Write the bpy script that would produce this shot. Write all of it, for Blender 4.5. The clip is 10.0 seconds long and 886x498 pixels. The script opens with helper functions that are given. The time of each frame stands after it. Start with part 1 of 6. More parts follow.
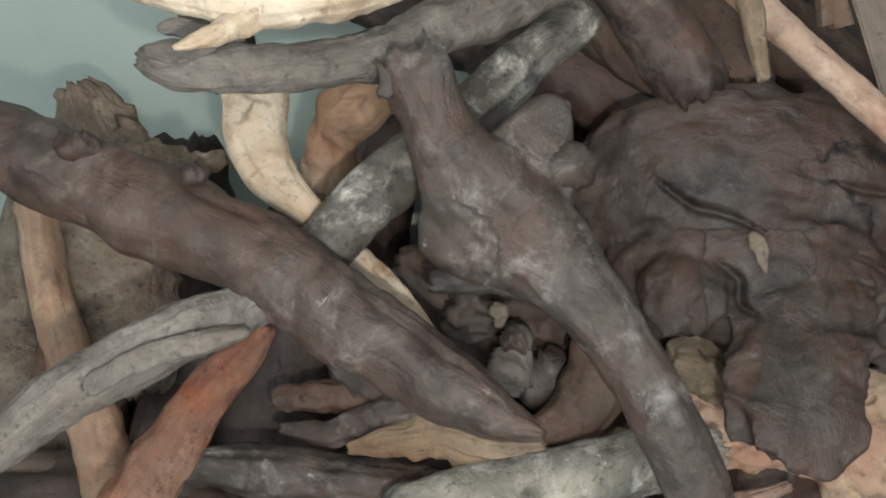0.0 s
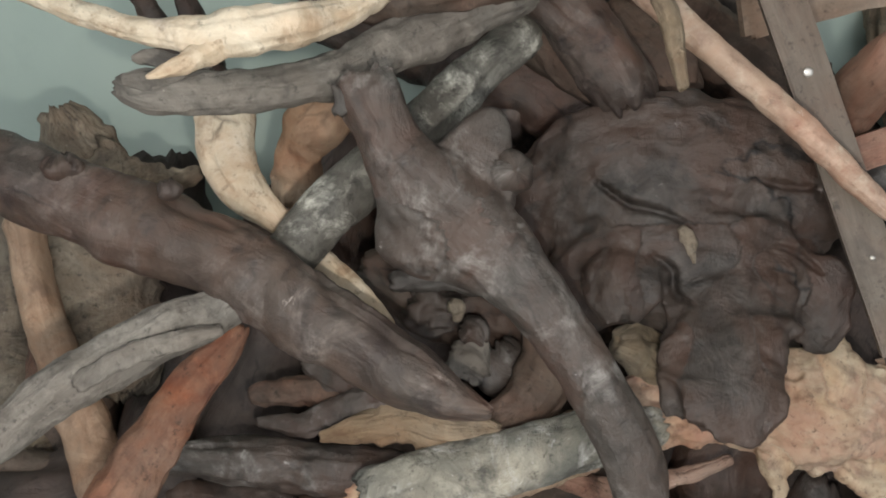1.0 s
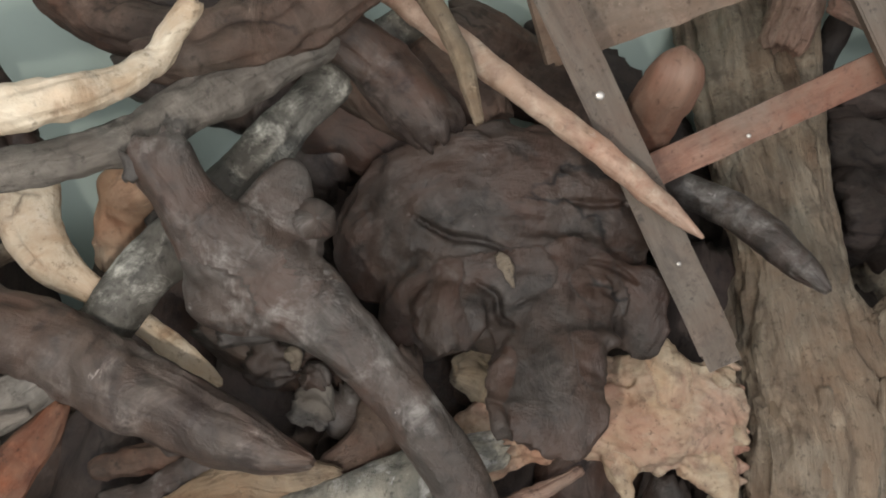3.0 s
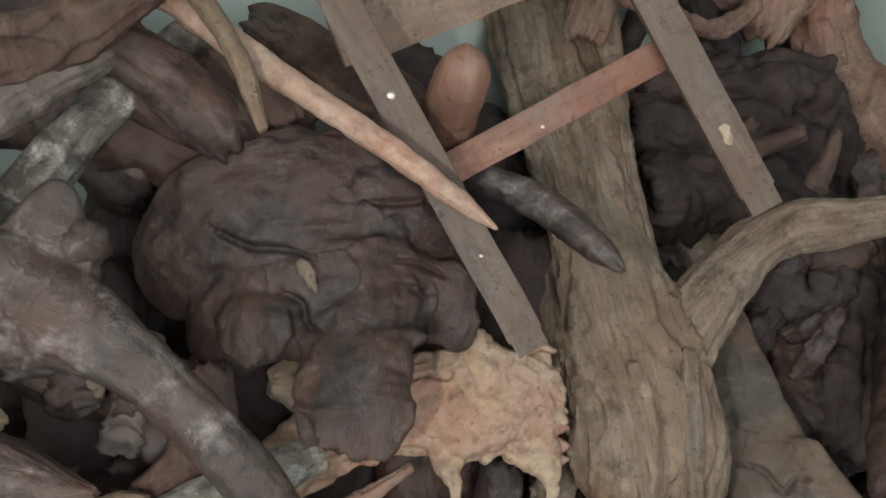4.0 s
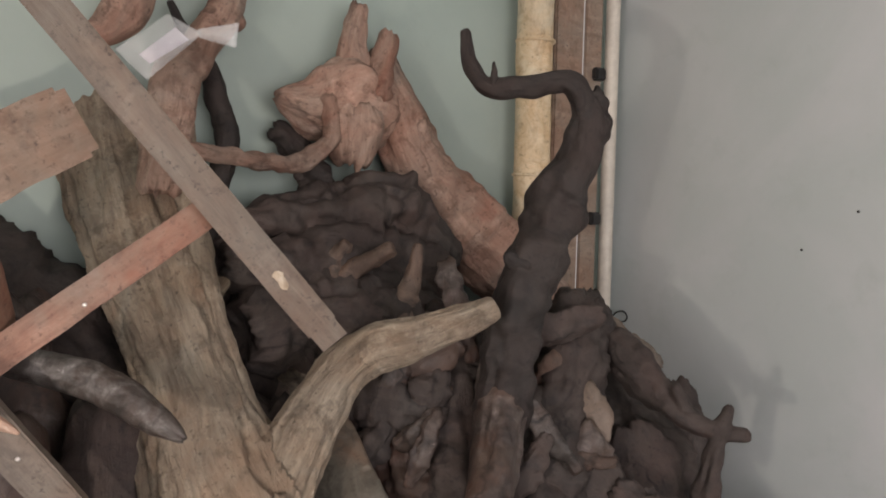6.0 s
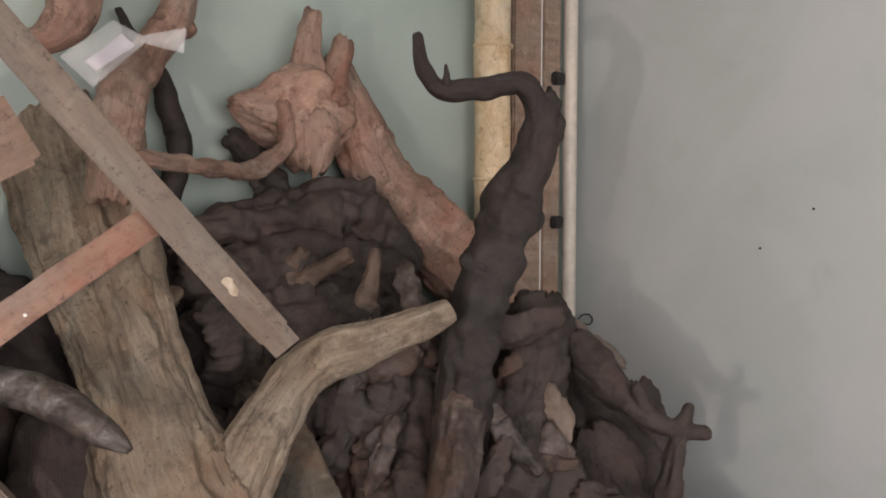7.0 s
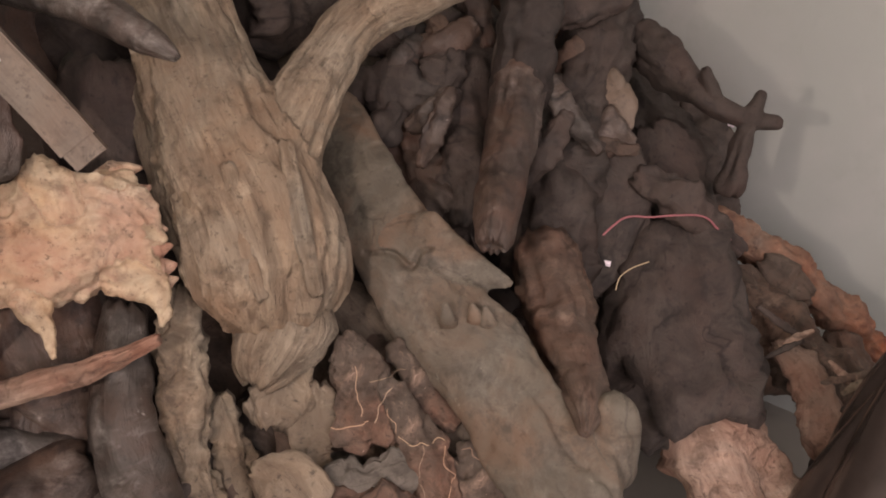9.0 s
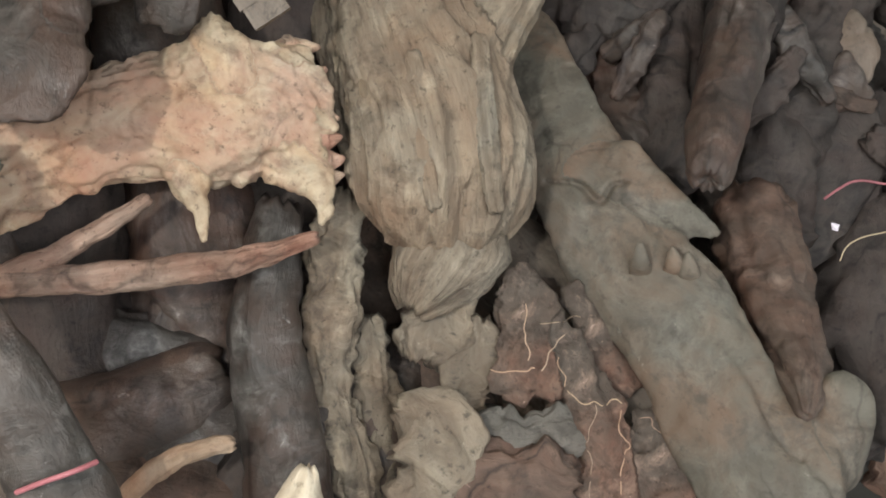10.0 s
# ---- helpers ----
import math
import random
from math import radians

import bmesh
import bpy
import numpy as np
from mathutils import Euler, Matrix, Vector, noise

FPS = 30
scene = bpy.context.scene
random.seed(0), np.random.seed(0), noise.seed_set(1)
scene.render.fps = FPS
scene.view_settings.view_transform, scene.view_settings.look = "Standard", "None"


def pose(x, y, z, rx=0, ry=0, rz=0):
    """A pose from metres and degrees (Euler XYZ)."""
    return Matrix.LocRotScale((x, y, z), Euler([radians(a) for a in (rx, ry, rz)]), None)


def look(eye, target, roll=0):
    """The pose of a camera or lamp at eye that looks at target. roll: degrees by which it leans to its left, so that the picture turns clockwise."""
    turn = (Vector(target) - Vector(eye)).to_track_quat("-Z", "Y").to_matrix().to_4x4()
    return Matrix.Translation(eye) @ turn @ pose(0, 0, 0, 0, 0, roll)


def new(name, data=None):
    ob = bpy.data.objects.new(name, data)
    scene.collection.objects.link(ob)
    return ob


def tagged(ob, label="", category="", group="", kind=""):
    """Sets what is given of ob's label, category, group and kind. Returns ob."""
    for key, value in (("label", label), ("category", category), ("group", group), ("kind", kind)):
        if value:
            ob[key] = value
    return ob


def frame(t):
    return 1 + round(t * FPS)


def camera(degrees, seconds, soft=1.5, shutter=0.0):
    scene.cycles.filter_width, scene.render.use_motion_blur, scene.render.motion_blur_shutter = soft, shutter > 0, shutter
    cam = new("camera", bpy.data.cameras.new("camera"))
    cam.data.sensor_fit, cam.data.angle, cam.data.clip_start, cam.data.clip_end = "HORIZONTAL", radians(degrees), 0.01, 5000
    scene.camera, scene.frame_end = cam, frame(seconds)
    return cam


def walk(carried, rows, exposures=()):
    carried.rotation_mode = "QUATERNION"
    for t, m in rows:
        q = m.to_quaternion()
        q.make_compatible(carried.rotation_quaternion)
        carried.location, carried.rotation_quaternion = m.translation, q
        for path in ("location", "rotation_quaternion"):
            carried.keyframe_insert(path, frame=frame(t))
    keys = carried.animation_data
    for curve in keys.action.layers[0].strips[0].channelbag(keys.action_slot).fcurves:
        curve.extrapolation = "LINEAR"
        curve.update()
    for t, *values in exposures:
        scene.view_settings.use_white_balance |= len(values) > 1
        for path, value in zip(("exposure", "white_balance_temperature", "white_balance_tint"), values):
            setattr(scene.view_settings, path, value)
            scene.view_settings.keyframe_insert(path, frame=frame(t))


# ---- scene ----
from mathutils.bvhtree import BVHTree

cam = camera(59.0, 10.0, soft=1.8)
METRES, EYE, TILT, LEAN, TURN = 1.6, 1.3, -17.69, -16.07, 0.0
ROWS = [
    (0.0, 0.0, 0.0, 0.0, 0.0, 0.0, -0.0),
    (0.5, 0.0042, -0.0428, -0.0141, -0.29, 0.02, 0.45),
    (1.0, 0.0268, -0.0633, -0.0059, -0.96, 0.48, 1.81),
    (1.5, 0.0459, -0.0753, 0.0007, -2.29, 1.17, 3.38),
    (2.0, 0.0667, -0.0784, 0.0029, -3.79, 1.4, 4.88),
    (2.2, 0.0760, -0.0765, 0.0045, -4.42, 1.35, 5.35),
    (3.3, 0.1387, -0.0831, 0.0019, -8.64, 1.68, 9.28),
    (3.5, 0.1564, -0.0858, 0.0029, -10.17, 1.25, 10.19),
    (4.0, 0.2057, -0.0959, -0.0108, -14.7, 0.4, 12.61),
    (4.5, 0.269, -0.119, -0.0273, -19.81, -0.93, 15.5),
    (5.0, 0.3278, -0.1428, -0.0383, -25.39, -2.45, 18.32),
    (5.5, 0.3744, -0.1841, -0.018, -29.49, -1.47, 20.9),
    (5.7, 0.3936, -0.1930, -0.0055, -31.45, -0.78, 21.54),
    (6.8, 0.4373, -0.2251, 0.0088, -34.25, 2.33, 23.03),
    (7.0, 0.4367, -0.212, -0.0153, -34.91, 0.65, 23.29),
    (7.5, 0.4412, -0.1819, -0.0878, -36.2, -4.93, 24.32),
    (8.0, 0.4273, -0.1648, -0.1438, -36.63, -8.25, 25.01),
    (8.5, 0.4066, -0.1419, -0.181, -35.24, -10.61, 24.37),
    (9.0, 0.3649, -0.1184, -0.2035, -32.16, -10.77, 22.4),
    (9.5, 0.3145, -0.0468, -0.2368, -23.63, -6.45, 20.19),
    (10.0, 0.3217, 0.0225, -0.278, -22.4, -6.8, 16.96),
]
EXPOSURES = [(0.0, -0.45, 6300, 9), (2.0, -0.7, 6550, 12), (4.5, -0.68, 6500, 13), (5.5, -0.5, 6950, 20), (7.0, -0.42, 7000, 23), (8.5, -0.42, 7750, 30), (9.0, -0.42, 7800, 31), (9.6, -0.15, 6700, 12), (10.0, -0.0, 6400, 8)]
walk(cam, [(t, pose(0, 0, EYE, TILT, LEAN, TURN) @ pose(METRES * x, METRES * y, METRES * z, 90 + pitch, roll, yaw)) for t, x, y, z, yaw, pitch, roll in ROWS], EXPOSURES)

# ---- light: daylight from an unseen window at the left, an added soft fill behind the camera, and the small light of the phone that films ----
world = bpy.data.worlds.new("daylight")
scene.world = world
world.use_nodes = True
sky = world.node_tree.nodes.new("ShaderNodeTexSky")
sky.sky_type = "NISHITA"
sky.sun_disc = False
sky.sun_elevation, sky.sun_rotation = radians(40), radians(200)
world.node_tree.links.new(sky.outputs[0], world.node_tree.nodes["Background"].inputs[0])
world.node_tree.nodes["Background"].inputs[1].default_value = 0.1


def area_lamp(name, m, sx, sy, power, colour):
    data = bpy.data.lights.new(name, "AREA")
    data.shape, data.size, data.size_y, data.energy, data.color = "RECTANGLE", sx, sy, power, colour
    ob = new(name, data)
    ob.matrix_world = m
    return ob


# the window is out of view; its place is chosen to light the right wall
area_lamp("window_daylight", look((-2.55, -1.75, 1.65), (2.4, 0.9, 1.2)), 1.5, 1.1, 78, (1.0, 0.97, 0.97))
# made-up opening behind the camera: soft fill added to lift the dark gaps
area_lamp("wide_window_daylight", look((0.7, -2.78, 1.6), (0.9, 1.5, 1.1)), 2.3, 1.35, 88, (0.96, 0.97, 1.0))
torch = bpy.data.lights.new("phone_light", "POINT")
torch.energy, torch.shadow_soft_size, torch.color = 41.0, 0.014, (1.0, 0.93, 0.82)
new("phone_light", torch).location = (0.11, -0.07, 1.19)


# ---- materials ----
def ramp(nt, fac, stops):
    n = nt.nodes.new("ShaderNodeValToRGB")
    while len(n.color_ramp.elements) < len(stops):
        n.color_ramp.elements.new(0.5)
    for e, (p, c) in zip(n.color_ramp.elements, stops):
        e.position, e.color = p, (*c, 1) if len(c) == 3 else c
    nt.links.new(fac, n.inputs[0])
    return n.outputs[0]


def noise_node(nt, vec, scale, detail=4.0, rough=0.6, distort=0.0):
    n = nt.nodes.new("ShaderNodeTexNoise")
    n.inputs["Scale"].default_value, n.inputs["Detail"].default_value = scale, detail
    n.inputs["Roughness"].default_value, n.inputs["Distortion"].default_value = rough, distort
    nt.links.new(vec, n.inputs["Vector"])
    return n.outputs[0]


def blend(nt, fac, a, b, kind="MIX"):
    n = nt.nodes.new("ShaderNodeMix")
    n.data_type, n.blend_type = "RGBA", kind
    for sock, v in ((n.inputs[0], fac), (n.inputs[6], a), (n.inputs[7], b)):
        if isinstance(v, (int, float)):
            sock.default_value = v
        elif isinstance(v, tuple):
            sock.default_value = (*v, 1)
        else:
            nt.links.new(v, sock)
    return n.outputs[2]


def fresh(name):
    m = bpy.data.materials.new(name)
    m.use_nodes = True
    return m, m.node_tree, m.node_tree.nodes["Principled BSDF"]


def driftwood(name, base, dark, light, stain, rough=0.7, grain=26.0, fleck=0.35, relief=0.5, blotch=0.5, streaky=0.9, pits=0.7, crazed=0.0, fibrous=False):
    """Weathered wood: streaks that run with the limb, blotches, pale scuffs, small pits."""
    m, nt, bsdf = fresh(name)
    at = nt.nodes.new("ShaderNodeAttribute")
    at.attribute_name = "grain"
    info = nt.nodes.new("ShaderNodeObjectInfo")
    shift = nt.nodes.new("ShaderNodeVectorMath")
    shift.operation = "MULTIPLY_ADD"
    nt.links.new(info.outputs["Random"], shift.inputs[0])
    shift.inputs[1].default_value = (17, 9, 5)
    nt.links.new(at.outputs["Vector"], shift.inputs[2])
    co = shift.outputs[0]
    mp = nt.nodes.new("ShaderNodeMapping")
    mp.inputs["Scale"].default_value = (0.12, 1, 1)
    nt.links.new(co, mp.inputs[0])
    streak = noise_node(nt, mp.outputs[0], grain * 3.2, 7, 0.68, 0.9)
    wide = noise_node(nt, mp.outputs[0], grain * 0.7, 4, 0.55, 0.6)
    big = noise_node(nt, co, 6.0, 5, 0.62, 0.5)
    fine = noise_node(nt, co, 70.0, 6, 0.7)
    mid = noise_node(nt, co, 19.0, 6, 0.66, 0.3)
    dust = noise_node(nt, co, 9.0, 8, 0.72, 0.8)
    veil = noise_node(nt, co, 34.0, 7, 0.72, 0.5)
    col = blend(nt, streaky, base, ramp(nt, streak, [(0.30, dark), (0.5, base), (0.70, light)]))
    cloud = noise_node(nt, mp.outputs[0], 30.0, 7, 0.7, 0.5) if fibrous else noise_node(nt, co, 13.0, 7, 0.7, 1.2)
    col = blend(nt, 0.62, col, blend(nt, ramp(nt, cloud, [(0.40, (0, 0, 0)), (0.62, (1, 1, 1))]), dark, light))
    col = blend(nt, ramp(nt, wide, [(0.36, (0, 0, 0)), (0.66, (1, 1, 1))]), col, blend(nt, 0.55, col, base))
    col = blend(nt, ramp(nt, big, [(0.40, (0, 0, 0)), (0.60, (blotch, blotch, blotch))]), col, stain)
    col = blend(nt, ramp(nt, mid, [(0.34, (0.8, 0.8, 0.8)), (0.47, (0, 0, 0))]), col, dark)
    pale = tuple(min(0.75, 1.5 * c + 0.03) for c in light)
    both = nt.nodes.new("ShaderNodeMath")
    both.operation = "MULTIPLY"
    nt.links.new(ramp(nt, dust, [(0.50, (0, 0, 0)), (0.66, (1, 1, 1))]), both.inputs[0])
    nt.links.new(ramp(nt, veil, [(0.40, (0, 0, 0)), (0.66, (fleck * 1.4, fleck * 1.4, fleck * 1.4))]), both.inputs[1])
    col = blend(nt, both.outputs[0], col, pale)
    scuff = ramp(nt, veil, [(0.655, (0, 0, 0)), (0.715, (fleck, fleck, fleck))])
    col = blend(nt, scuff, col, tuple(min(0.8, 2.0 * c + 0.1) for c in light))
    col = blend(nt, ramp(nt, fine, [(0.32, (pits, pits, pits)), (0.43, (0, 0, 0))]), col, tuple(0.4 * c for c in dark))
    if crazed:  # drying cracks: thin, broken lines
        bent = nt.nodes.new("ShaderNodeVectorMath")
        bent.operation = "MULTIPLY_ADD"
        warp = nt.nodes.new("ShaderNodeTexNoise")
        warp.inputs["Scale"].default_value, warp.inputs["Detail"].default_value = 12.0, 5.0
        nt.links.new(co, warp.inputs["Vector"])
        nt.links.new(warp.outputs["Color"], bent.inputs[0])
        bent.inputs[1].default_value = (0.09, 0.09, 0.09)
        squeeze = nt.nodes.new("ShaderNodeMapping")
        squeeze.inputs["Scale"].default_value = (0.45, 1, 1)
        nt.links.new(co, squeeze.inputs[0])
        nt.links.new(squeeze.outputs[0], bent.inputs[2])
        cell = nt.nodes.new("ShaderNodeTexVoronoi")
        cell.feature = "DISTANCE_TO_EDGE"
        cell.inputs["Scale"].default_value = 8.0
        nt.links.new(bent.outputs[0], cell.inputs["Vector"])
        line = nt.nodes.new("ShaderNodeMath")
        line.operation = "MULTIPLY"
        nt.links.new(ramp(nt, cell.outputs["Distance"], [(0.0, (1, 1, 1)), (0.035, (0, 0, 0))]), line.inputs[0])
        nt.links.new(ramp(nt, noise_node(nt, co, 7.0, 3, 0.5), [(0.50, (0, 0, 0)), (0.58, (crazed, crazed, crazed))]), line.inputs[1])
        col = blend(nt, line.outputs[0], col, tuple(0.25 * c for c in dark))
    tone = nt.nodes.new("ShaderNodeHueSaturation")
    vary = nt.nodes.new("ShaderNodeMapRange")
    vary.inputs["To Min"].default_value, vary.inputs["To Max"].default_value = 0.84, 1.16
    nt.links.new(info.outputs["Random"], vary.inputs[0])
    nt.links.new(vary.outputs[0], tone.inputs["Value"])
    hue_noise = noise_node(nt, co, 4.5, 6, 0.68, 0.8)
    for sock, lo, hi in (("Hue", 0.487, 0.515), ("Saturation", 1.25, 0.7)):
        swing = nt.nodes.new("ShaderNodeMapRange")
        swing.inputs["From Min"].default_value, swing.inputs["From Max"].default_value = 0.3, 0.7
        swing.inputs["To Min"].default_value, swing.inputs["To Max"].default_value = lo, hi
        nt.links.new(hue_noise, swing.inputs[0])
        nt.links.new(swing.outputs[0], tone.inputs[sock])
    nt.links.new(col, tone.inputs["Color"])
    nt.links.new(tone.outputs[0], bsdf.inputs["Base Color"])
    r = nt.nodes.new("ShaderNodeMapRange")
    r.inputs["To Min"].default_value, r.inputs["To Max"].default_value = rough - 0.14, rough + 0.16
    nt.links.new(mid, r.inputs[0])
    nt.links.new(r.outputs[0], bsdf.inputs["Roughness"])
    bsdf.inputs["Specular IOR Level"].default_value = 0.45
    height = nt.nodes.new("ShaderNodeMath")
    height.operation = "MULTIPLY_ADD"
    nt.links.new(fine, height.inputs[0])
    height.inputs[1].default_value = 0.6
    swell = nt.nodes.new("ShaderNodeMath")
    swell.operation = "MULTIPLY_ADD"
    nt.links.new(cloud, swell.inputs[0])
    swell.inputs[1].default_value = 1.6
    soft = nt.nodes.new("ShaderNodeMath")
    soft.operation = "MULTIPLY"
    nt.links.new(streak, soft.inputs[0])
    soft.inputs[1].default_value = 0.3 + 0.8 * streaky
    nt.links.new(soft.outputs[0], swell.inputs[2])
    nt.links.new(swell.outputs[0], height.inputs[2])
    bump = nt.nodes.new("ShaderNodeBump")
    bump.inputs["Strength"].default_value, bump.inputs["Distance"].default_value = relief, 0.009
    nt.links.new(height.outputs[0], bump.inputs["Height"])
    nt.links.new(bump.outputs[0], bsdf.inputs["Normal"])
    return m


def plaster(name, base, tint, dirt):
    m, nt, bsdf = fresh(name)
    co = nt.nodes.new("ShaderNodeTexCoord").outputs["Object"]
    big = noise_node(nt, co, 1.6, 5, 0.6, 0.4)
    mid = noise_node(nt, co, 7.0, 6, 0.65)
    fine = noise_node(nt, co, 90.0, 5, 0.6)
    col = blend(nt, ramp(nt, big, [(0.36, (0, 0, 0)), (0.64, (1, 1, 1))]), base, tint)
    col = blend(nt, ramp(nt, mid, [(0.56, (0, 0, 0)), (0.80, (0.5, 0.5, 0.5))]), col, dirt)
    col = blend(nt, ramp(nt, fine, [(0.70, (0, 0, 0)), (0.78, (0.4, 0.4, 0.4))]), col, tuple(0.5 * c for c in dirt))
    nt.links.new(col, bsdf.inputs["Base Color"])
    bsdf.inputs["Roughness"].default_value = 0.62
    bump = nt.nodes.new("ShaderNodeBump")
    bump.inputs["Strength"].default_value, bump.inputs["Distance"].default_value = 0.25, 0.004
    nt.links.new(mid, bump.inputs["Height"])
    nt.links.new(bump.outputs[0], bsdf.inputs["Normal"])
    return m


def plain(name, col, rough=0.5, metal=0.0, vary=0.25, scale=30.0):
    m, nt, bsdf = fresh(name)
    co = nt.nodes.new("ShaderNodeTexCoord").outputs["Object"]
    n = noise_node(nt, co, scale, 5, 0.6)
    c = ramp(nt, n, [(0.3, tuple(x * (1 - vary) for x in col)), (0.7, tuple(min(1, x * (1 + vary)) for x in col))])
    nt.links.new(c, bsdf.inputs["Base Color"])
    bsdf.inputs["Roughness"].default_value, bsdf.inputs["Metallic"].default_value = rough, metal
    return m


DUSK = driftwood("dusk_brown_root_wood", (0.032, 0.026, 0.023), (0.013, 0.011, 0.009), (0.063, 0.051, 0.044), (0.063, 0.038, 0.028), rough=0.5, blotch=0.85, fleck=0.85, grain=8, streaky=0.3, pits=0.3, crazed=1.0)
UMBER = driftwood("dark_umber_wood", (0.050, 0.038, 0.032), (0.024, 0.017, 0.016), (0.085, 0.065, 0.055), (0.086, 0.052, 0.038), rough=0.48, blotch=0.85, streaky=0.4, pits=0.25, fleck=0.9, crazed=0.6)
SMOKE = driftwood("smoke_grey_wood", (0.051, 0.045, 0.040), (0.022, 0.019, 0.017), (0.100, 0.091, 0.084), (0.067, 0.041, 0.031), rough=0.45, blotch=0.7, streaky=0.4, pits=0.25, fleck=1.1, crazed=0.4)
ASH = driftwood("ash_grey_wood", (0.161, 0.146, 0.126), (0.074, 0.066, 0.057), (0.261, 0.239, 0.209), (0.113, 0.097, 0.083), relief=0.7, crazed=0.4)
MOTTLED = driftwood("mottled_grey_wood", (0.13, 0.122, 0.105), (0.05, 0.046, 0.04), (0.42, 0.41, 0.355), (0.085, 0.077, 0.066), fleck=1.0, grain=7, streaky=0.4, blotch=0.8, crazed=0.4)
CREAM = driftwood("bleached_cream_wood", (0.570, 0.488, 0.363), (0.313, 0.221, 0.143), (0.681, 0.607, 0.488), (0.478, 0.350, 0.235), blotch=0.45, fleck=0.2, grain=14, streaky=0.6, pits=0.6, crazed=0.8)
FLESH = driftwood("pale_pink_wood", (0.50, 0.38, 0.255), (0.23, 0.145, 0.10), (0.61, 0.50, 0.35), (0.43, 0.255, 0.185), blotch=0.8, fleck=0.2, streaky=0.7, grain=14, crazed=0.3)
ROOTPINK = driftwood("pink_torn_root_wood", (0.52, 0.365, 0.26), (0.24, 0.14, 0.10), (0.66, 0.51, 0.37), (0.45, 0.25, 0.185), blotch=0.8, fleck=0.3, streaky=0.5, grain=10, relief=0.9)
CRUST = driftwood("peeling_grey_white_crust", (0.38, 0.35, 0.28), (0.075, 0.075, 0.068), (0.60, 0.57, 0.47), (0.12, 0.125, 0.112), blotch=0.9, fleck=0.8, streaky=0.4, grain=7, relief=0.9)
SALMON = driftwood("salmon_peeled_wood", (0.47, 0.30, 0.22), (0.30, 0.17, 0.12), (0.60, 0.43, 0.33), (0.42, 0.27, 0.18), rough=0.6, streaky=0.6, pits=0.4)
TAN = driftwood("tan_barkless_wood", (0.260, 0.187, 0.119), (0.131, 0.088, 0.058), (0.352, 0.275, 0.187), (0.184, 0.146, 0.095), relief=0.8, fibrous=True)
OLIVE = driftwood("grey_olive_ribbed_wood", (0.255, 0.197, 0.141), (0.111, 0.082, 0.058), (0.374, 0.310, 0.230), (0.191, 0.140, 0.100), grain=30, relief=1.0, blotch=0.6, fibrous=True)
SLATE = driftwood("flat_grey_green_wood", (0.115, 0.102, 0.080), (0.066, 0.057, 0.045), (0.168, 0.151, 0.122), (0.155, 0.104, 0.072), grain=7, relief=0.35, blotch=0.75, streaky=0.3, pits=0.4, crazed=0.4)
RUST = driftwood("rust_red_wood", (0.225, 0.10, 0.058), (0.10, 0.045, 0.03), (0.34, 0.18, 0.11), (0.15, 0.085, 0.06), blotch=0.7)
OCHRE = driftwood("orange_tan_smooth_wood", (0.33, 0.21, 0.135), (0.19, 0.115, 0.075), (0.43, 0.30, 0.205), (0.25, 0.185, 0.13), blotch=0.6, streaky=0.5, pits=0.3, crazed=0.4)
BROWN = driftwood("warm_brown_wood", (0.108, 0.066, 0.047), (0.05, 0.032, 0.024), (0.17, 0.112, 0.082), (0.075, 0.054, 0.043), blotch=0.7, streaky=0.6, crazed=0.7)
ROSE = driftwood("rose_brown_root", (0.33, 0.205, 0.155), (0.15, 0.085, 0.06), (0.44, 0.30, 0.23), (0.24, 0.155, 0.115), relief=0.8, crazed=0.6, fibrous=True)
EBONY = driftwood("black_brown_wood", (0.039, 0.030, 0.026), (0.018, 0.014, 0.013), (0.072, 0.055, 0.047), (0.060, 0.042, 0.035), fleck=0.15, streaky=0.6, blotch=0.6, crazed=0.7)
# EBONY made darker: the shade of the backlit branches is put into this colour
EBONY_BACKLIT = driftwood("backlit_black_wood", (0.024, 0.018, 0.016), (0.011, 0.009, 0.008), (0.042, 0.032, 0.028), (0.034, 0.024, 0.020), fleck=0.1, streaky=0.6, blotch=0.6, crazed=0.5)
BARK = driftwood("crumbly_bark", (0.225, 0.18, 0.13), (0.075, 0.06, 0.046), (0.35, 0.30, 0.225), (0.15, 0.115, 0.085), grain=9, relief=1.0, blotch=0.8, streaky=0.6)
FLAKE = driftwood("flaking_red_bark", (0.15, 0.082, 0.056), (0.048, 0.032, 0.025), (0.27, 0.18, 0.135), (0.095, 0.075, 0.06), grain=10, relief=1.0, blotch=0.9, fleck=0.7, streaky=0.6)
POSTWOOD = driftwood("brown_timber_post", (0.27, 0.19, 0.14), (0.16, 0.11, 0.08), (0.34, 0.25, 0.19), (0.21, 0.145, 0.105), grain=14, relief=0.3, blotch=0.4, fibrous=True)
LATH = driftwood("weathered_sawn_lath", (0.140, 0.110, 0.086), (0.076, 0.059, 0.046), (0.192, 0.156, 0.124), (0.120, 0.088, 0.066), rough=0.55, grain=22, relief=0.3, blotch=0.5, fleck=0.2, fibrous=True)
BATTEN = driftwood("reddish_sawn_batten", (0.246, 0.140, 0.098), (0.153, 0.083, 0.058), (0.306, 0.191, 0.140), (0.204, 0.115, 0.081), rough=0.55, grain=22, relief=0.3, blotch=0.4, fleck=0.2, fibrous=True)
BAMBOO = driftwood("pale_yellow_bamboo", (0.55, 0.44, 0.28), (0.36, 0.26, 0.15), (0.68, 0.57, 0.40), (0.44, 0.32, 0.19), rough=0.5, grain=10, relief=0.25, blotch=0.5, fleck=0.1)
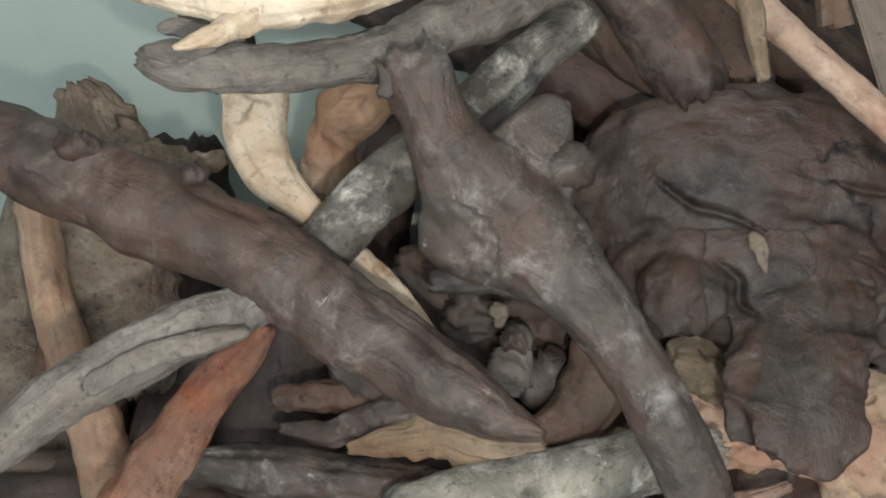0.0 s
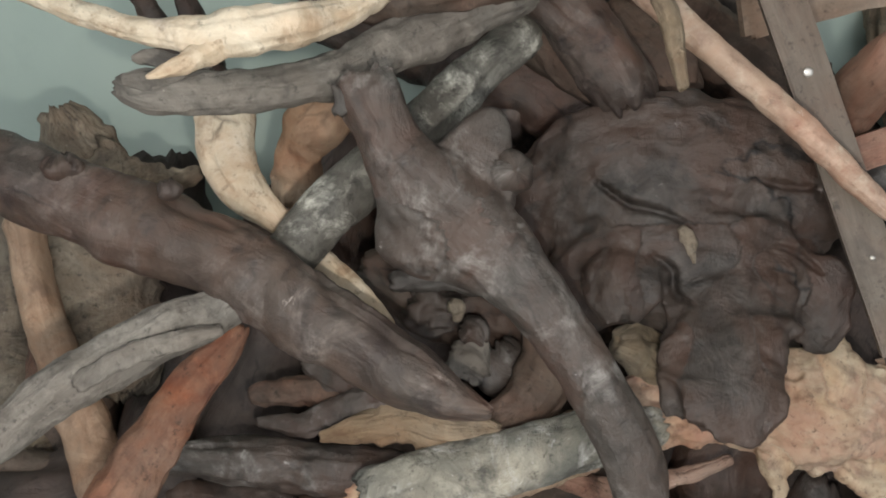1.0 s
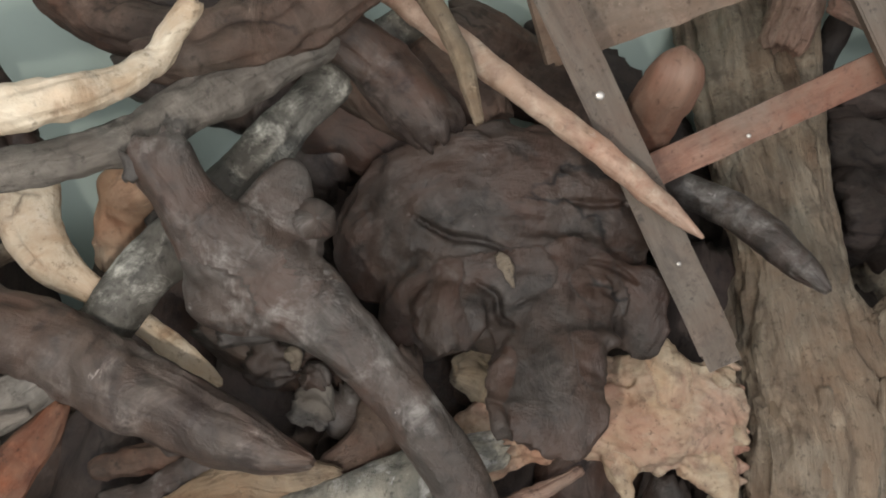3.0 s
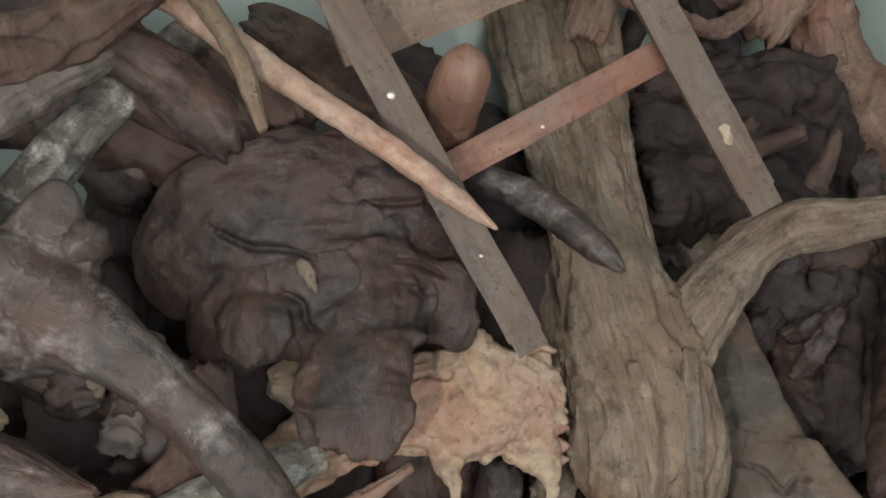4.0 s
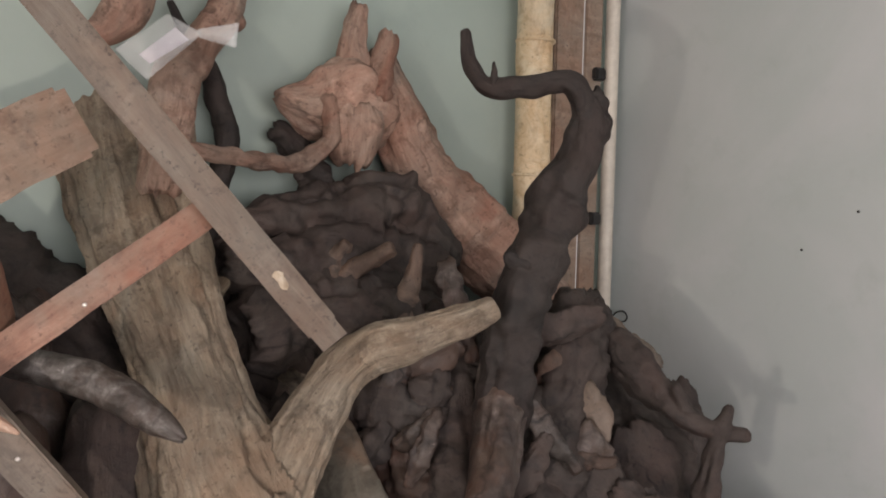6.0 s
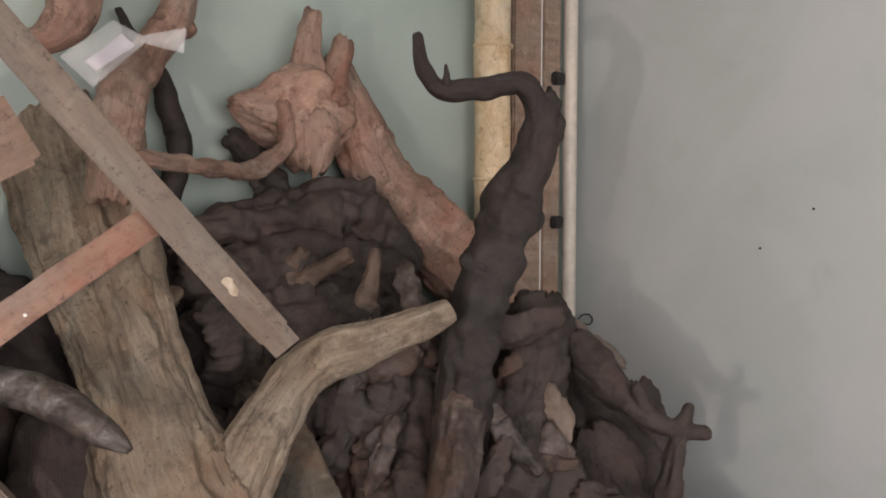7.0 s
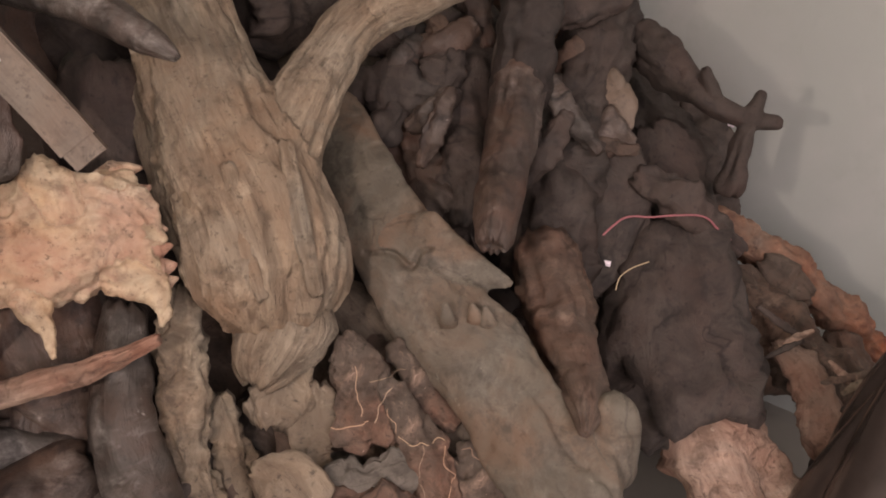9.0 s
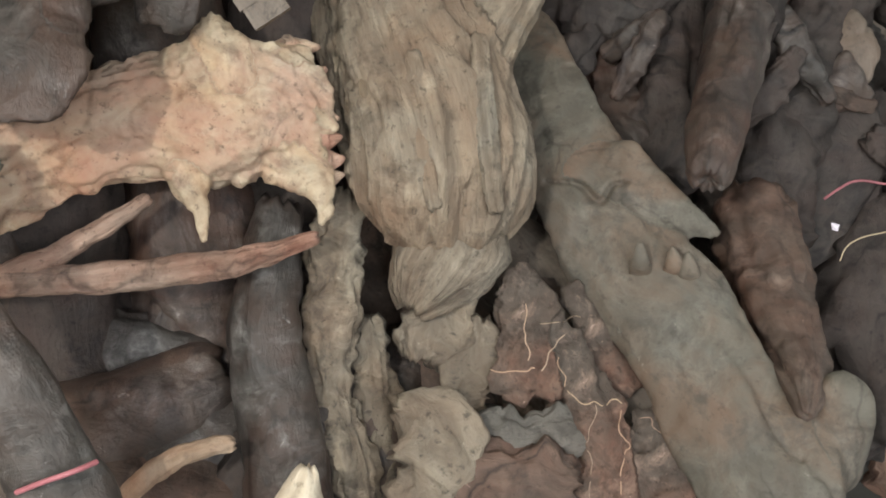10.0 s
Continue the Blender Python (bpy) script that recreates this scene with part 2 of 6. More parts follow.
TEAL_WALL = plaster("pale_green_plaster", (0.306, 0.387, 0.351), (0.347, 0.423, 0.383), (0.261, 0.324, 0.297))
GREY_WALL = plaster("pale_blue_grey_plaster", (0.475, 0.527, 0.513), (0.546, 0.575, 0.575), (0.389, 0.451, 0.423))
CONCRETE = plaster("grey_concrete", (0.27, 0.26, 0.24), (0.33, 0.31, 0.28), (0.18, 0.17, 0.15))
CEILING = plaster("white_ceiling_paint", (0.72, 0.72, 0.70), (0.76, 0.76, 0.74), (0.62, 0.62, 0.60))
PIPE = plain("ivory_plastic", (0.62, 0.58, 0.50), 0.4, vary=0.12)
STEEL = plain("nail_steel", (0.50, 0.48, 0.45), 0.5, 1.0)
BLACK = plain("black_rubber", (0.02, 0.02, 0.02), 0.5)
STRING = plain("faded_pink_plastic_string", (0.32, 0.11, 0.125), 0.55)
FILM = plain("dark_glossy_film", (0.05, 0.04, 0.036), 0.16, vary=0.3, scale=8)
CLEAR, _nt, _bsdf = fresh("clear_film")
_bsdf.inputs["Base Color"].default_value = (0.9, 0.93, 0.93, 1)
_bsdf.inputs["Roughness"].default_value, _bsdf.inputs["Alpha"].default_value = 0.12, 0.22
PAPER = plain("lilac_white_paper", (0.72, 0.66, 0.74), 0.7, vary=0.06)


# ---- builders ----
def spline(pts, n):
    """n points of a smooth line through rows of numbers."""
    p = np.array(pts, float)
    d = np.r_[0, np.cumsum(np.maximum(1e-4, np.linalg.norm(np.diff(p[:, :3], axis=0), axis=1)) ** 0.75)]
    tan = np.gradient(p, d, axis=0) if len(p) > 2 else np.repeat((p[1:] - p[:1]) / d[1], 2, 0)
    u = np.linspace(0, d[-1], n)
    k = np.clip(np.searchsorted(d, u, side="right") - 1, 0, len(d) - 2)
    h = (d[k + 1] - d[k])[:, None]
    s = ((u - d[k])[:, None]) / h
    return (2 * s**3 - 3 * s**2 + 1) * p[k] + (s**3 - 2 * s**2 + s) * h * tan[k] + (-2 * s**3 + 3 * s**2) * p[k + 1] + (s**3 - s**2) * h * tan[k + 1]


def limb_mesh(name, pts, face, seed, flat=1.0, lump=0.16, groove=0.05, jag=0.0, ends=("broken", "broken"), square=0.0, seg=44, cracks=3, rough=0.05):
    """A limb swept along pts (x, y, z, half width); face: the way its broad side looks; flat: thickness over width.
    lump: swellings and knots, groove: furrows along the grain, jag: torn side edges, cracks: how many drying cracks."""
    rng = random.Random(seed)
    off = Vector((rng.uniform(-50, 50), rng.uniform(-50, 50), rng.uniform(-50, 50)))
    length = sum((Vector(a[:3]) - Vector(b[:3])).length for a, b in zip(pts, pts[1:]))
    mean = sum(p[3] for p in pts) / len(pts)
    n = max(20, min(150, int(length / max(0.004, mean * 0.11))))
    q = spline(pts, n)
    c, r = q[:, :3], np.maximum(q[:, 3], 0.002)
    for i in range(n):  # a wandering axis, so that no limb is a turned rod
        w = Vector((i / n * length / mean * 0.45, seed * 1.7, 0))
        c[i] += np.array(noise.noise_vector(w)) * min(mean, r[i]) * 0.16 * min(1.0, lump * 8)
    tan = np.gradient(c, axis=0)
    tan /= np.linalg.norm(tan, axis=1)[:, None] + 1e-9
    face = np.array(face, float)
    face /= np.linalg.norm(face)
    s = np.r_[0, np.cumsum(np.linalg.norm(np.diff(c, axis=0), axis=1))]
    bumps = [(rng.uniform(0.08, 0.92) * s[-1], rng.uniform(0, math.tau), rng.uniform(0.25, 0.6), rng.uniform(-0.7, 1.5) * lump) for _ in range(4 + int(length / 0.09))]
    splits = [(rng.uniform(0.0, 0.8) * s[-1], rng.uniform(0.25, 0.8) * s[-1], rng.uniform(0.1, math.pi - 0.1), rng.uniform(0.10, 0.19), rng.uniform(0.10, 0.24), rng.uniform(-0.4, 0.4)) for _ in range(cracks)]
    verts, grain = [], []
    for i in range(n):
        side = np.cross(tan[i], face)
        side /= np.linalg.norm(side) + 1e-9
        out = np.cross(side, tan[i])
        to_a, to_b = s[i] / r[i], (s[-1] - s[i]) / r[i]
        shrink = 1.0
        for kind, reach in ((ends[0], to_a), (ends[1], to_b)):
            if kind == "round" and reach < 1:
                shrink *= math.sqrt(max(0.04, 1 - (1 - reach) ** 2))
            elif kind == "broken" and reach < 0.45:
                shrink *= 0.7 + 0.3 * (reach / 0.45) ** 0.6
            elif kind == "cut" and reach < 0.1:
                shrink *= 0.93
        wander = 0.5 * noise.noise(Vector((s[i] * 7, 3.3, seed)))
        bend = 0.35 * noise.noise(Vector((s[i] * 4, 8.1, seed)))
        near_a, near_b = ends[0] == "broken" and to_a < 1.3, ends[1] == "broken" and to_b < 1.3
        for j in range(seg):
            a = math.tau * j / seg
            ca, sa = math.cos(a), math.sin(a)
            ra = a + bend
            cr, sr = math.cos(ra), math.sin(ra)
            if square:
                k = (abs(ca) ** (2 + square) + abs(sa) ** (2 + square)) ** (-1 / (2 + square))
                ca, sa = ca * k, sa * k
            g = noise.noise(Vector((s[i] / (mean * 2.0), cr * 0.9, sr * 0.9)) + off) * 1.5 * lump
            g += noise.noise(Vector((s[i] / (mean * 0.8), cr * 1.7, sr * 1.7)) - off) * 0.8 * lump
            g += noise.fractal(Vector((s[i] * 22, cr * mean * 30, sr * mean * 30)) + off, 0.9, 2.1, 4) * rough
            g -= abs(noise.noise(Vector((s[i] * 3.0, cr * 4.6, sr * 4.6)) + off * 2)) * groove * 1.7
            g -= abs(noise.noise(Vector((s[i] * 5.0, cr * 10, sr * 10)) - off)) * groove * 1.1
            if jag:
                edge = abs(ca) ** 1.5
                g += jag * edge * (noise.noise(Vector((s[i] * 17, cr * 2, 3.1)) + off) + 0.8 * noise.noise(Vector((s[i] * 48, cr * 3, 7.7)) + off) + 0.4 * noise.noise(Vector((s[i] * 120, cr * 3, 2.7)) + off))
            for bs, ba, bw, bh in bumps:
                ds = (s[i] - bs) / mean
                if abs(ds) < 1.6:
                    da = abs((a - ba + math.pi) % math.tau - math.pi)
                    e = (ds * ds + da * da * 1.2) / (bw * bw)
                    if e < 6:
                        g += bh * math.exp(-e)
            for cs, cl, cang, cw, cd, lean in splits:
                x = (s[i] - cs) / cl
                if 0 < x < 1:
                    da = abs(a - cang - wander - lean * (x - 0.5))
                    if da < cw * 2:
                        g -= cd * math.exp(-((da / (cw * 0.55)) ** 2)) * math.sin(math.pi * x) ** 0.5
            k = r[i] * shrink * max(0.25, 1 + g)
            p = c[i] + side * (ca * k) + out * (sa * k * flat)
            pull = 0.0
            if near_a:
                v = Vector((ca * 2.2, sa * 2.2, 1.3)) + off
                pull -= (1.3 - to_a) / 1.3 * (0.45 * noise.noise(v) + 0.5 * noise.noise(v * 2.7) + 0.45 * noise.noise(v * 6))
            if near_b:
                v = Vector((ca * 2.2, sa * 2.2, 9.3)) + off
                pull += (1.3 - to_b) / 1.3 * (0.45 * noise.noise(v) + 0.5 * noise.noise(v * 2.7) + 0.45 * noise.noise(v * 6))
            verts.append(p + tan[i] * (pull * min(r[i], 0.06) * 0.6))
            grain.append((s[i], ca * mean, sa * mean))
    faces = []
    for i in range(n - 1):
        for j in range(seg):
            k = (j + 1) % seg
            faces.append((i * seg + j, i * seg + k, (i + 1) * seg + k, (i + 1) * seg + j))
    for row, turn, kind in ((0, -1, ends[0]), (n - 1, 1, ends[1])):
        ring = list(range(row * seg, row * seg + seg))
        mid = np.mean([verts[k] for k in ring], axis=0)
        depth = {"broken": -0.22, "cut": 0.0, "round": 0.08}[kind] * r[row] * turn
        inner = len(verts)
        for k in ring:
            w = 0.55 + 0.12 * noise.noise(Vector(verts[k]) * 60)
            verts.append(mid + (verts[k] - mid) * w + tan[row] * depth * 0.6)
            grain.append((grain[k][0] + 0.1, grain[k][1] * 0.55, grain[k][2] * 0.55))
        centre = len(verts)
        verts.append(mid + tan[row] * depth)
        grain.append((s[row] + 0.15, 0, 0))
        for j in range(seg):
            k = (j + 1) % seg
            quad = (ring[j], ring[k], inner + k, inner + j)
            tri = (inner + j, inner + k, centre)
            faces.append(quad if turn > 0 else quad[::-1])
            faces.append(tri if turn > 0 else tri[::-1])
    me = bpy.data.meshes.new(name)
    me.from_pydata([tuple(v) for v in verts], [], [f[::-1] for f in faces])
    at = me.attributes.new("grain", "FLOAT_VECTOR", "POINT")
    at.data.foreach_set("vector", np.array(grain, np.float32).ravel())
    me.polygons.foreach_set("use_smooth", [True] * len(me.polygons))
    me.update()
    return me


SEED = [100]


def wood(name, mat, pts, face, label="", parent=None, category="driftwood", group="", **how):
    """One limb of driftwood; with a parent it is a part of that piece."""
    SEED[0] += 1
    ob = new(name, limb_mesh(name, pts, face, SEED[0], **how))
    ob.data.materials.append(mat)
    if parent:
        ob.parent = parent
        if label:
            tagged(ob, label)
    else:
        tagged(ob, label, category, group or "driftwood in the pile")
    return ob


def fused(name, mat, limbs, face, label="", parent=None, category="driftwood", voxel=0.005, soften=3, relief=0.0, scale=30.0, cuts=()):
    """Limbs grown together into one skin, as at a fork: each row of limbs is (pts, how) as wood() takes them; cuts: open cracks."""
    whole, axes = bmesh.new(), []
    for pts, how in limbs:
        SEED[0] += 1
        me = limb_mesh(name, pts, face, SEED[0], **how)
        whole.from_mesh(me)
        bpy.data.meshes.remove(me)
        axes.append(spline(pts, 60))
    me = bpy.data.meshes.new(name)
    whole.to_mesh(me)
    whole.free()
    raw = new(name, me)
    skin = raw.modifiers.new("skin", "REMESH")
    skin.mode, skin.voxel_size, skin.use_smooth_shade = "VOXEL", voxel, True
    ease = raw.modifiers.new("ease", "SMOOTH")
    ease.factor, ease.iterations = 0.5, soften
    done = bpy.data.meshes.new_from_object(raw.evaluated_get(bpy.context.evaluated_depsgraph_get()))
    bpy.data.objects.remove(raw)
    n = len(done.vertices)
    co, no = np.empty(n * 3, np.float32), np.empty(n * 3, np.float32)
    done.vertices.foreach_get("co", co)
    done.vertices.foreach_get("normal", no)
    co, no = co.reshape(-1, 3), no.reshape(-1, 3)
    best, grain = np.full(n, 9e9), np.zeros((n, 3), np.float32)
    way = np.array(face, float)
    for k, q in enumerate(axes):
        run = np.r_[0, np.cumsum(np.linalg.norm(np.diff(q[:, :3], axis=0), axis=1))]
        tan = np.gradient(q[:, :3], axis=0)
        tan /= np.linalg.norm(tan, axis=1)[:, None] + 1e-9
        side = np.cross(tan, way)
        side /= np.linalg.norm(side, axis=1)[:, None] + 1e-9
        out = np.cross(side, tan)
        gap = np.linalg.norm(co[:, None, :] - q[None, :, :3], axis=2)
        i = np.argmin(gap, axis=1)
        d = gap[np.arange(n), i] / np.maximum(q[i, 3], 0.01)
        off = co - q[i, :3]
        g = np.c_[run[i] + np.sum(off * tan[i], 1), np.sum(off * side[i], 1), np.sum(off * out[i], 1)]
        take = d < best
        grain[take], best[take] = g[take], d[take]
    if relief:
        for i in range(n):
            v = Vector(co[i])
            h = noise.fractal(v * scale, 0.9, 2.1, 5) - 0.9 * max(0.0, 0.16 - abs(noise.noise(v * scale * 0.32 + Vector((5, 1, 2))))) / 0.16
            co[i] += no[i] * (h * relief)
    toward = way / np.linalg.norm(way)
    for cut in cuts:  # an open drying crack along a line on the side that faces out
        line = spline([(*p, 0) for p in cut], 40)[:, :3]
        rel = co[:, None, :] - line[None]
        flat_rel = rel - (rel @ toward)[..., None] * toward
        gap = np.linalg.norm(flat_rel, axis=2)
        i = np.argmin(gap, axis=1)
        width = 0.006 * np.sin(np.linspace(0.25, math.pi - 0.25, 40))[i]
        co -= ((no @ toward > 0.1) * np.exp(-((gap.min(1) / width) ** 2)) * 0.02)[:, None] * toward.astype(np.float32)
    if relief or cuts:
        done.vertices.foreach_set("co", co.astype(np.float32).ravel())
    at = done.attributes.new("grain", "FLOAT_VECTOR", "POINT")
    at.data.foreach_set("vector", grain.ravel())
    done.polygons.foreach_set("use_smooth", [True] * len(done.polygons))
    done.materials.clear()
    done.materials.append(mat)
    done.name = name
    ob = new(name, done)
    if parent:
        ob.parent = parent
        if label:
            tagged(ob, label)
    else:
        tagged(ob, label, category, "driftwood in the pile")
    return ob


def mesh_from(name, bm, mat, parent=None, label="", smooth=False):
    me = bpy.data.meshes.new(name)
    bmesh.ops.recalc_face_normals(bm, faces=bm.faces)
    bm.to_mesh(me)
    bm.free()
    if smooth:
        me.polygons.foreach_set("use_smooth", [True] * len(me.polygons))
    co = np.empty(len(me.vertices) * 3, np.float32)
    me.vertices.foreach_get("co", co)
    at = me.attributes.new("grain", "FLOAT_VECTOR", "POINT")
    at.data.foreach_set("vector", co)
    me.materials.append(mat)
    ob = new(name, me)
    if parent:
        ob.parent = parent
    if label:
        tagged(ob, label)
    return ob


def slab(name, lo, hi, mat, label="", bevel=0.0):
    bm = bmesh.new()
    bmesh.ops.create_cube(bm, size=1)
    for v in bm.verts:
        v.co = [lo[k] + (hi[k] - lo[k]) * (v.co[k] + 0.5) for k in range(3)]
    if bevel:
        bmesh.ops.bevel(bm, geom=bm.edges[:], offset=bevel, segments=2, affect="EDGES")
    ob = mesh_from(name, bm, mat)
    return tagged(ob, label, kind="structure")


def board(name, a, b, width, thick, face, mat, parent=None, label="", seed=1):
    """A sawn lath from a to b, its broad side towards face, with worn, slightly bowed edges; its grain runs along it."""
    a, b, face = Vector(a), Vector(b), Vector(face)
    way = (b - a).normalized()
    side = way.cross(face).normalized()
    out = side.cross(way)
    bm = bmesh.new()
    bmesh.ops.create_cube(bm, size=1)
    bmesh.ops.subdivide_edges(bm, edges=[e for e in bm.edges if abs(e.verts[0].co.x - e.verts[1].co.x) > 0.5], cuts=24)
    bmesh.ops.bevel(bm, geom=[e for e in bm.edges if len(e.link_faces) == 2 and e.calc_face_angle() > 1], offset=0.06, segments=2, affect="EDGES")
    me_grain = []
    for v in bm.verts:
        x, y, z = v.co
        w = noise.noise(Vector((x * 7, y * 2, seed)))
        me_grain.append(((x + 0.5) * (b - a).length, y * width + seed, z * thick))
        v.co = a + (b - a) * (x + 0.5) + side * (y * width * (1 + 0.06 * w)) + out * (z * thick * (1 + 0.1 * w) + 0.004 * w)
    ob = mesh_from(name, bm, mat, parent, label)
    ob.data.attributes["grain"].data.foreach_set("vector", np.array(me_grain, np.float32).ravel())
    return ob


def tube(name, pts, radius, mat, parent=None, label="", res=6):
    cu = bpy.data.curves.new(name, "CURVE")
    cu.dimensions, cu.bevel_depth, cu.bevel_resolution, cu.use_fill_caps = "3D", radius, res // 2, True
    sp = cu.splines.new("BEZIER")
    sp.bezier_points.add(len(pts) - 1)
    for bp, p in zip(sp.bezier_points, pts):
        bp.co, bp.handle_left_type, bp.handle_right_type = p, "AUTO", "AUTO"
    tmp = bpy.data.objects.new(name, cu)
    me = bpy.data.meshes.new_from_object(tmp)
    bpy.data.objects.remove(tmp)
    me.materials.clear()
    me.materials.append(mat)
    me.polygons.foreach_set("use_smooth", [True] * len(me.polygons))
    ob = new(name, me)
    if parent:
        ob.parent = parent
    if label:
        tagged(ob, label)
    return ob


def thread(on, pts, face, radius, mat, label, parent=None, category="root thread"):
    """A thin crooked thread that lies on the skin of a thing."""
    tree = BVHTree.FromPolygons([v.co for v in on.data.vertices], [tuple(p.vertices) for p in on.data.polygons])
    way = Vector(face).normalized()
    laid = []
    for k, p in enumerate(spline([(*p, 0) for p in pts], 4 * len(pts))):
        p = Vector(p[:3]) + noise.noise_vector(Vector(p[:3]) * 45) * 0.012
        hit = tree.ray_cast(p + way * 0.3, -way)[0]
        if hit:
            laid.append(hit + way * radius * 0.6)
    if len(laid) > 2:
        tagged(tube("root_thread", laid, radius, mat, on), label)


def nail(parent, at, face, r=0.008):
    bm = bmesh.new()
    bmesh.ops.create_uvsphere(bm, u_segments=12, v_segments=6, radius=r)
    m = Vector(face).to_track_quat("Z", "Y").to_matrix().to_4x4()
    bmesh.ops.transform(bm, matrix=Matrix.Translation(at) @ m @ Matrix.Diagonal((0.72, 0.66, 0.2, 1)), verts=bm.verts)
    return mesh_from("nail_head", bm, STEEL, parent, "bright steel nail head", True)


def bmesh_ball(at, r):
    bm = bmesh.new()
    bmesh.ops.create_icosphere(bm, subdivisions=2, radius=r, matrix=Matrix.Translation(at))
    return bm


# ---- the room ----
slab("floor", (-2.6, -2.8, -0.1), (2.9, 1.7, 0.0), CONCRETE, "worn grey concrete floor under the wood pile")
slab("wall_back", (-2.6, 1.7, -0.1), (2.9, 1.85, 2.9), TEAL_WALL, "pale green painted plaster wall behind the pile")
slab("wall_right", (2.9, -2.8, -0.1), (3.05, 1.85, 2.9), GREY_WALL, "pale blue-grey plaster wall beside the pile")
slab("wall_left_sill", (-2.75, -2.8, -0.1), (-2.6, 1.85, 1.1), TEAL_WALL, "pale green plaster wall below the window")
slab("wall_left_head", (-2.75, -2.8, 2.2), (-2.6, 1.85, 2.9), TEAL_WALL, "pale green plaster wall above the window")
slab("wall_left_near", (-2.75, -2.8, 1.1), (-2.6, -2.5, 2.2), TEAL_WALL, "pale green plaster wall beside the window")
slab("wall_left_far", (-2.75, -1.0, 1.1), (-2.6, 1.85, 2.2), TEAL_WALL, "pale green plaster wall beside the window")
slab("ceiling", (-2.75, -2.95, 2.9), (3.05, 1.85, 3.0), CEILING, "plain white painted ceiling")
# front wall, out of view, with an invented opening for the fill lamp
slab("wall_front_sill", (-2.75, -2.95, -0.1), (3.05, -2.8, 0.9), GREY_WALL, "unseen pale plaster wall below the added fill opening")
slab("wall_front_head", (-2.75, -2.95, 2.3), (3.05, -2.8, 2.9), GREY_WALL, "unseen pale plaster wall above the added fill opening")
slab("wall_front_left", (-2.75, -2.95, 0.9), (-0.5, -2.8, 2.3), GREY_WALL, "unseen pale plaster wall beside the added fill opening")
slab("wall_front_right", (1.9, -2.95, 0.9), (3.05, -2.8, 2.3), GREY_WALL, "unseen pale plaster wall beside the added fill opening")


# ---- the wood pile ----
log = wood("driftwood_log", UMBER, [(-0.590, 1.023, 0.965, 0.052), (-0.457, 1.007, 0.964, 0.059), (-0.304, 0.981, 0.944, 0.063), (-0.168, 0.943, 0.947, 0.057), (-0.054, 0.907, 0.919, 0.061), (0.056, 0.852, 0.902, 0.052), (0.137, 0.818, 0.885, 0.042), (0.193, 0.796, 0.878, 0.028), (0.239, 0.775, 0.885, 0.009)], (0.08, -0.92, 0.39), "dark umber log tapering to a blunt point across the pile", lump=0.12, groove=0.02)
wood("knob", UMBER, [(-0.234, 0.948, 1.003, 0.021), (-0.244, 0.948, 1.028, 0.012)], (0.23, -0.93, 0.28), parent=log, ends=('round', 'broken'), groove=0.02)
wood("knob", UMBER, [(-0.380, 0.974, 0.985, 0.038), (-0.397, 0.978, 1.018, 0.021)], (0.36, -0.89, 0.27), parent=log, ends=('round', 'broken'), groove=0.02)
log = fused("forked_driftwood_log", SMOKE, [
    ([(0.647, 0.726, 0.381, 0.053), (0.604, 0.739, 0.501, 0.050), (0.564, 0.756, 0.609, 0.046), (0.517, 0.780, 0.693, 0.042), (0.450, 0.796, 0.843, 0.039), (0.398, 0.819, 0.902, 0.042), (0.340, 0.841, 0.958, 0.042), (0.279, 0.866, 1.005, 0.045), (0.215, 0.890, 1.045, 0.058), (0.148, 0.915, 1.073, 0.077), (0.096, 0.918, 1.105, 0.068), (0.053, 0.923, 1.142, 0.048), (0.021, 0.927, 1.180, 0.041), (-0.007, 0.935, 1.215, 0.046), (-0.014, 0.943, 1.238, 0.044)], dict(flat=0.72, lump=0.06, groove=0.02, ends=("broken", "broken"))),
    ([(0.194, 0.926, 1.091, 0.069), (0.129, 0.914, 1.065, 0.072), (0.079, 0.906, 1.041, 0.067), (0.050, 0.912, 1.018, 0.040)], dict(flat=0.45, lump=0.06, groove=0.02, ends=("round", "round"))),
    ([(0.138, 0.928, 1.063, 0.084), (0.151, 0.942, 1.130, 0.072), (0.159, 0.955, 1.191, 0.045), (0.167, 0.963, 1.235, 0.022)], dict(flat=0.5, lump=0.08, groove=0.02, ends=("round", "round"))),
], (-0.16, -0.96, 0.24), "smoke grey forked driftwood log with a long curved leg", relief=0.0016, scale=22)
wood("splinter", SMOKE, [(0.002, 0.924, 1.217, 0.013), (-0.004, 0.926, 1.238, 0.008), (-0.004, 0.931, 1.254, 0.003)], (0.01, -1.00, 0.06), parent=log, flat=0.5, seg=14, cracks=0, jag=0.2)
wood("splinter", SMOKE, [(-0.017, 0.921, 1.200, 0.013), (-0.023, 0.923, 1.221, 0.008), (-0.038, 0.927, 1.233, 0.003)], (0.01, -1.00, 0.06), parent=log, flat=0.5, seg=14, cracks=0, jag=0.2)
wood("splinter", SMOKE, [(-0.033, 0.916, 1.178, 0.013), (-0.039, 0.917, 1.200, 0.008), (-0.053, 0.922, 1.212, 0.003)], (0.01, -1.00, 0.06), parent=log, flat=0.5, seg=14, cracks=0, jag=0.2)
wood("splinter", SMOKE, [(0.021, 0.922, 1.215, 0.013), (0.014, 0.924, 1.236, 0.008), (0.015, 0.929, 1.252, 0.003)], (0.01, -1.00, 0.06), parent=log, flat=0.5, seg=14, cracks=0, jag=0.2)
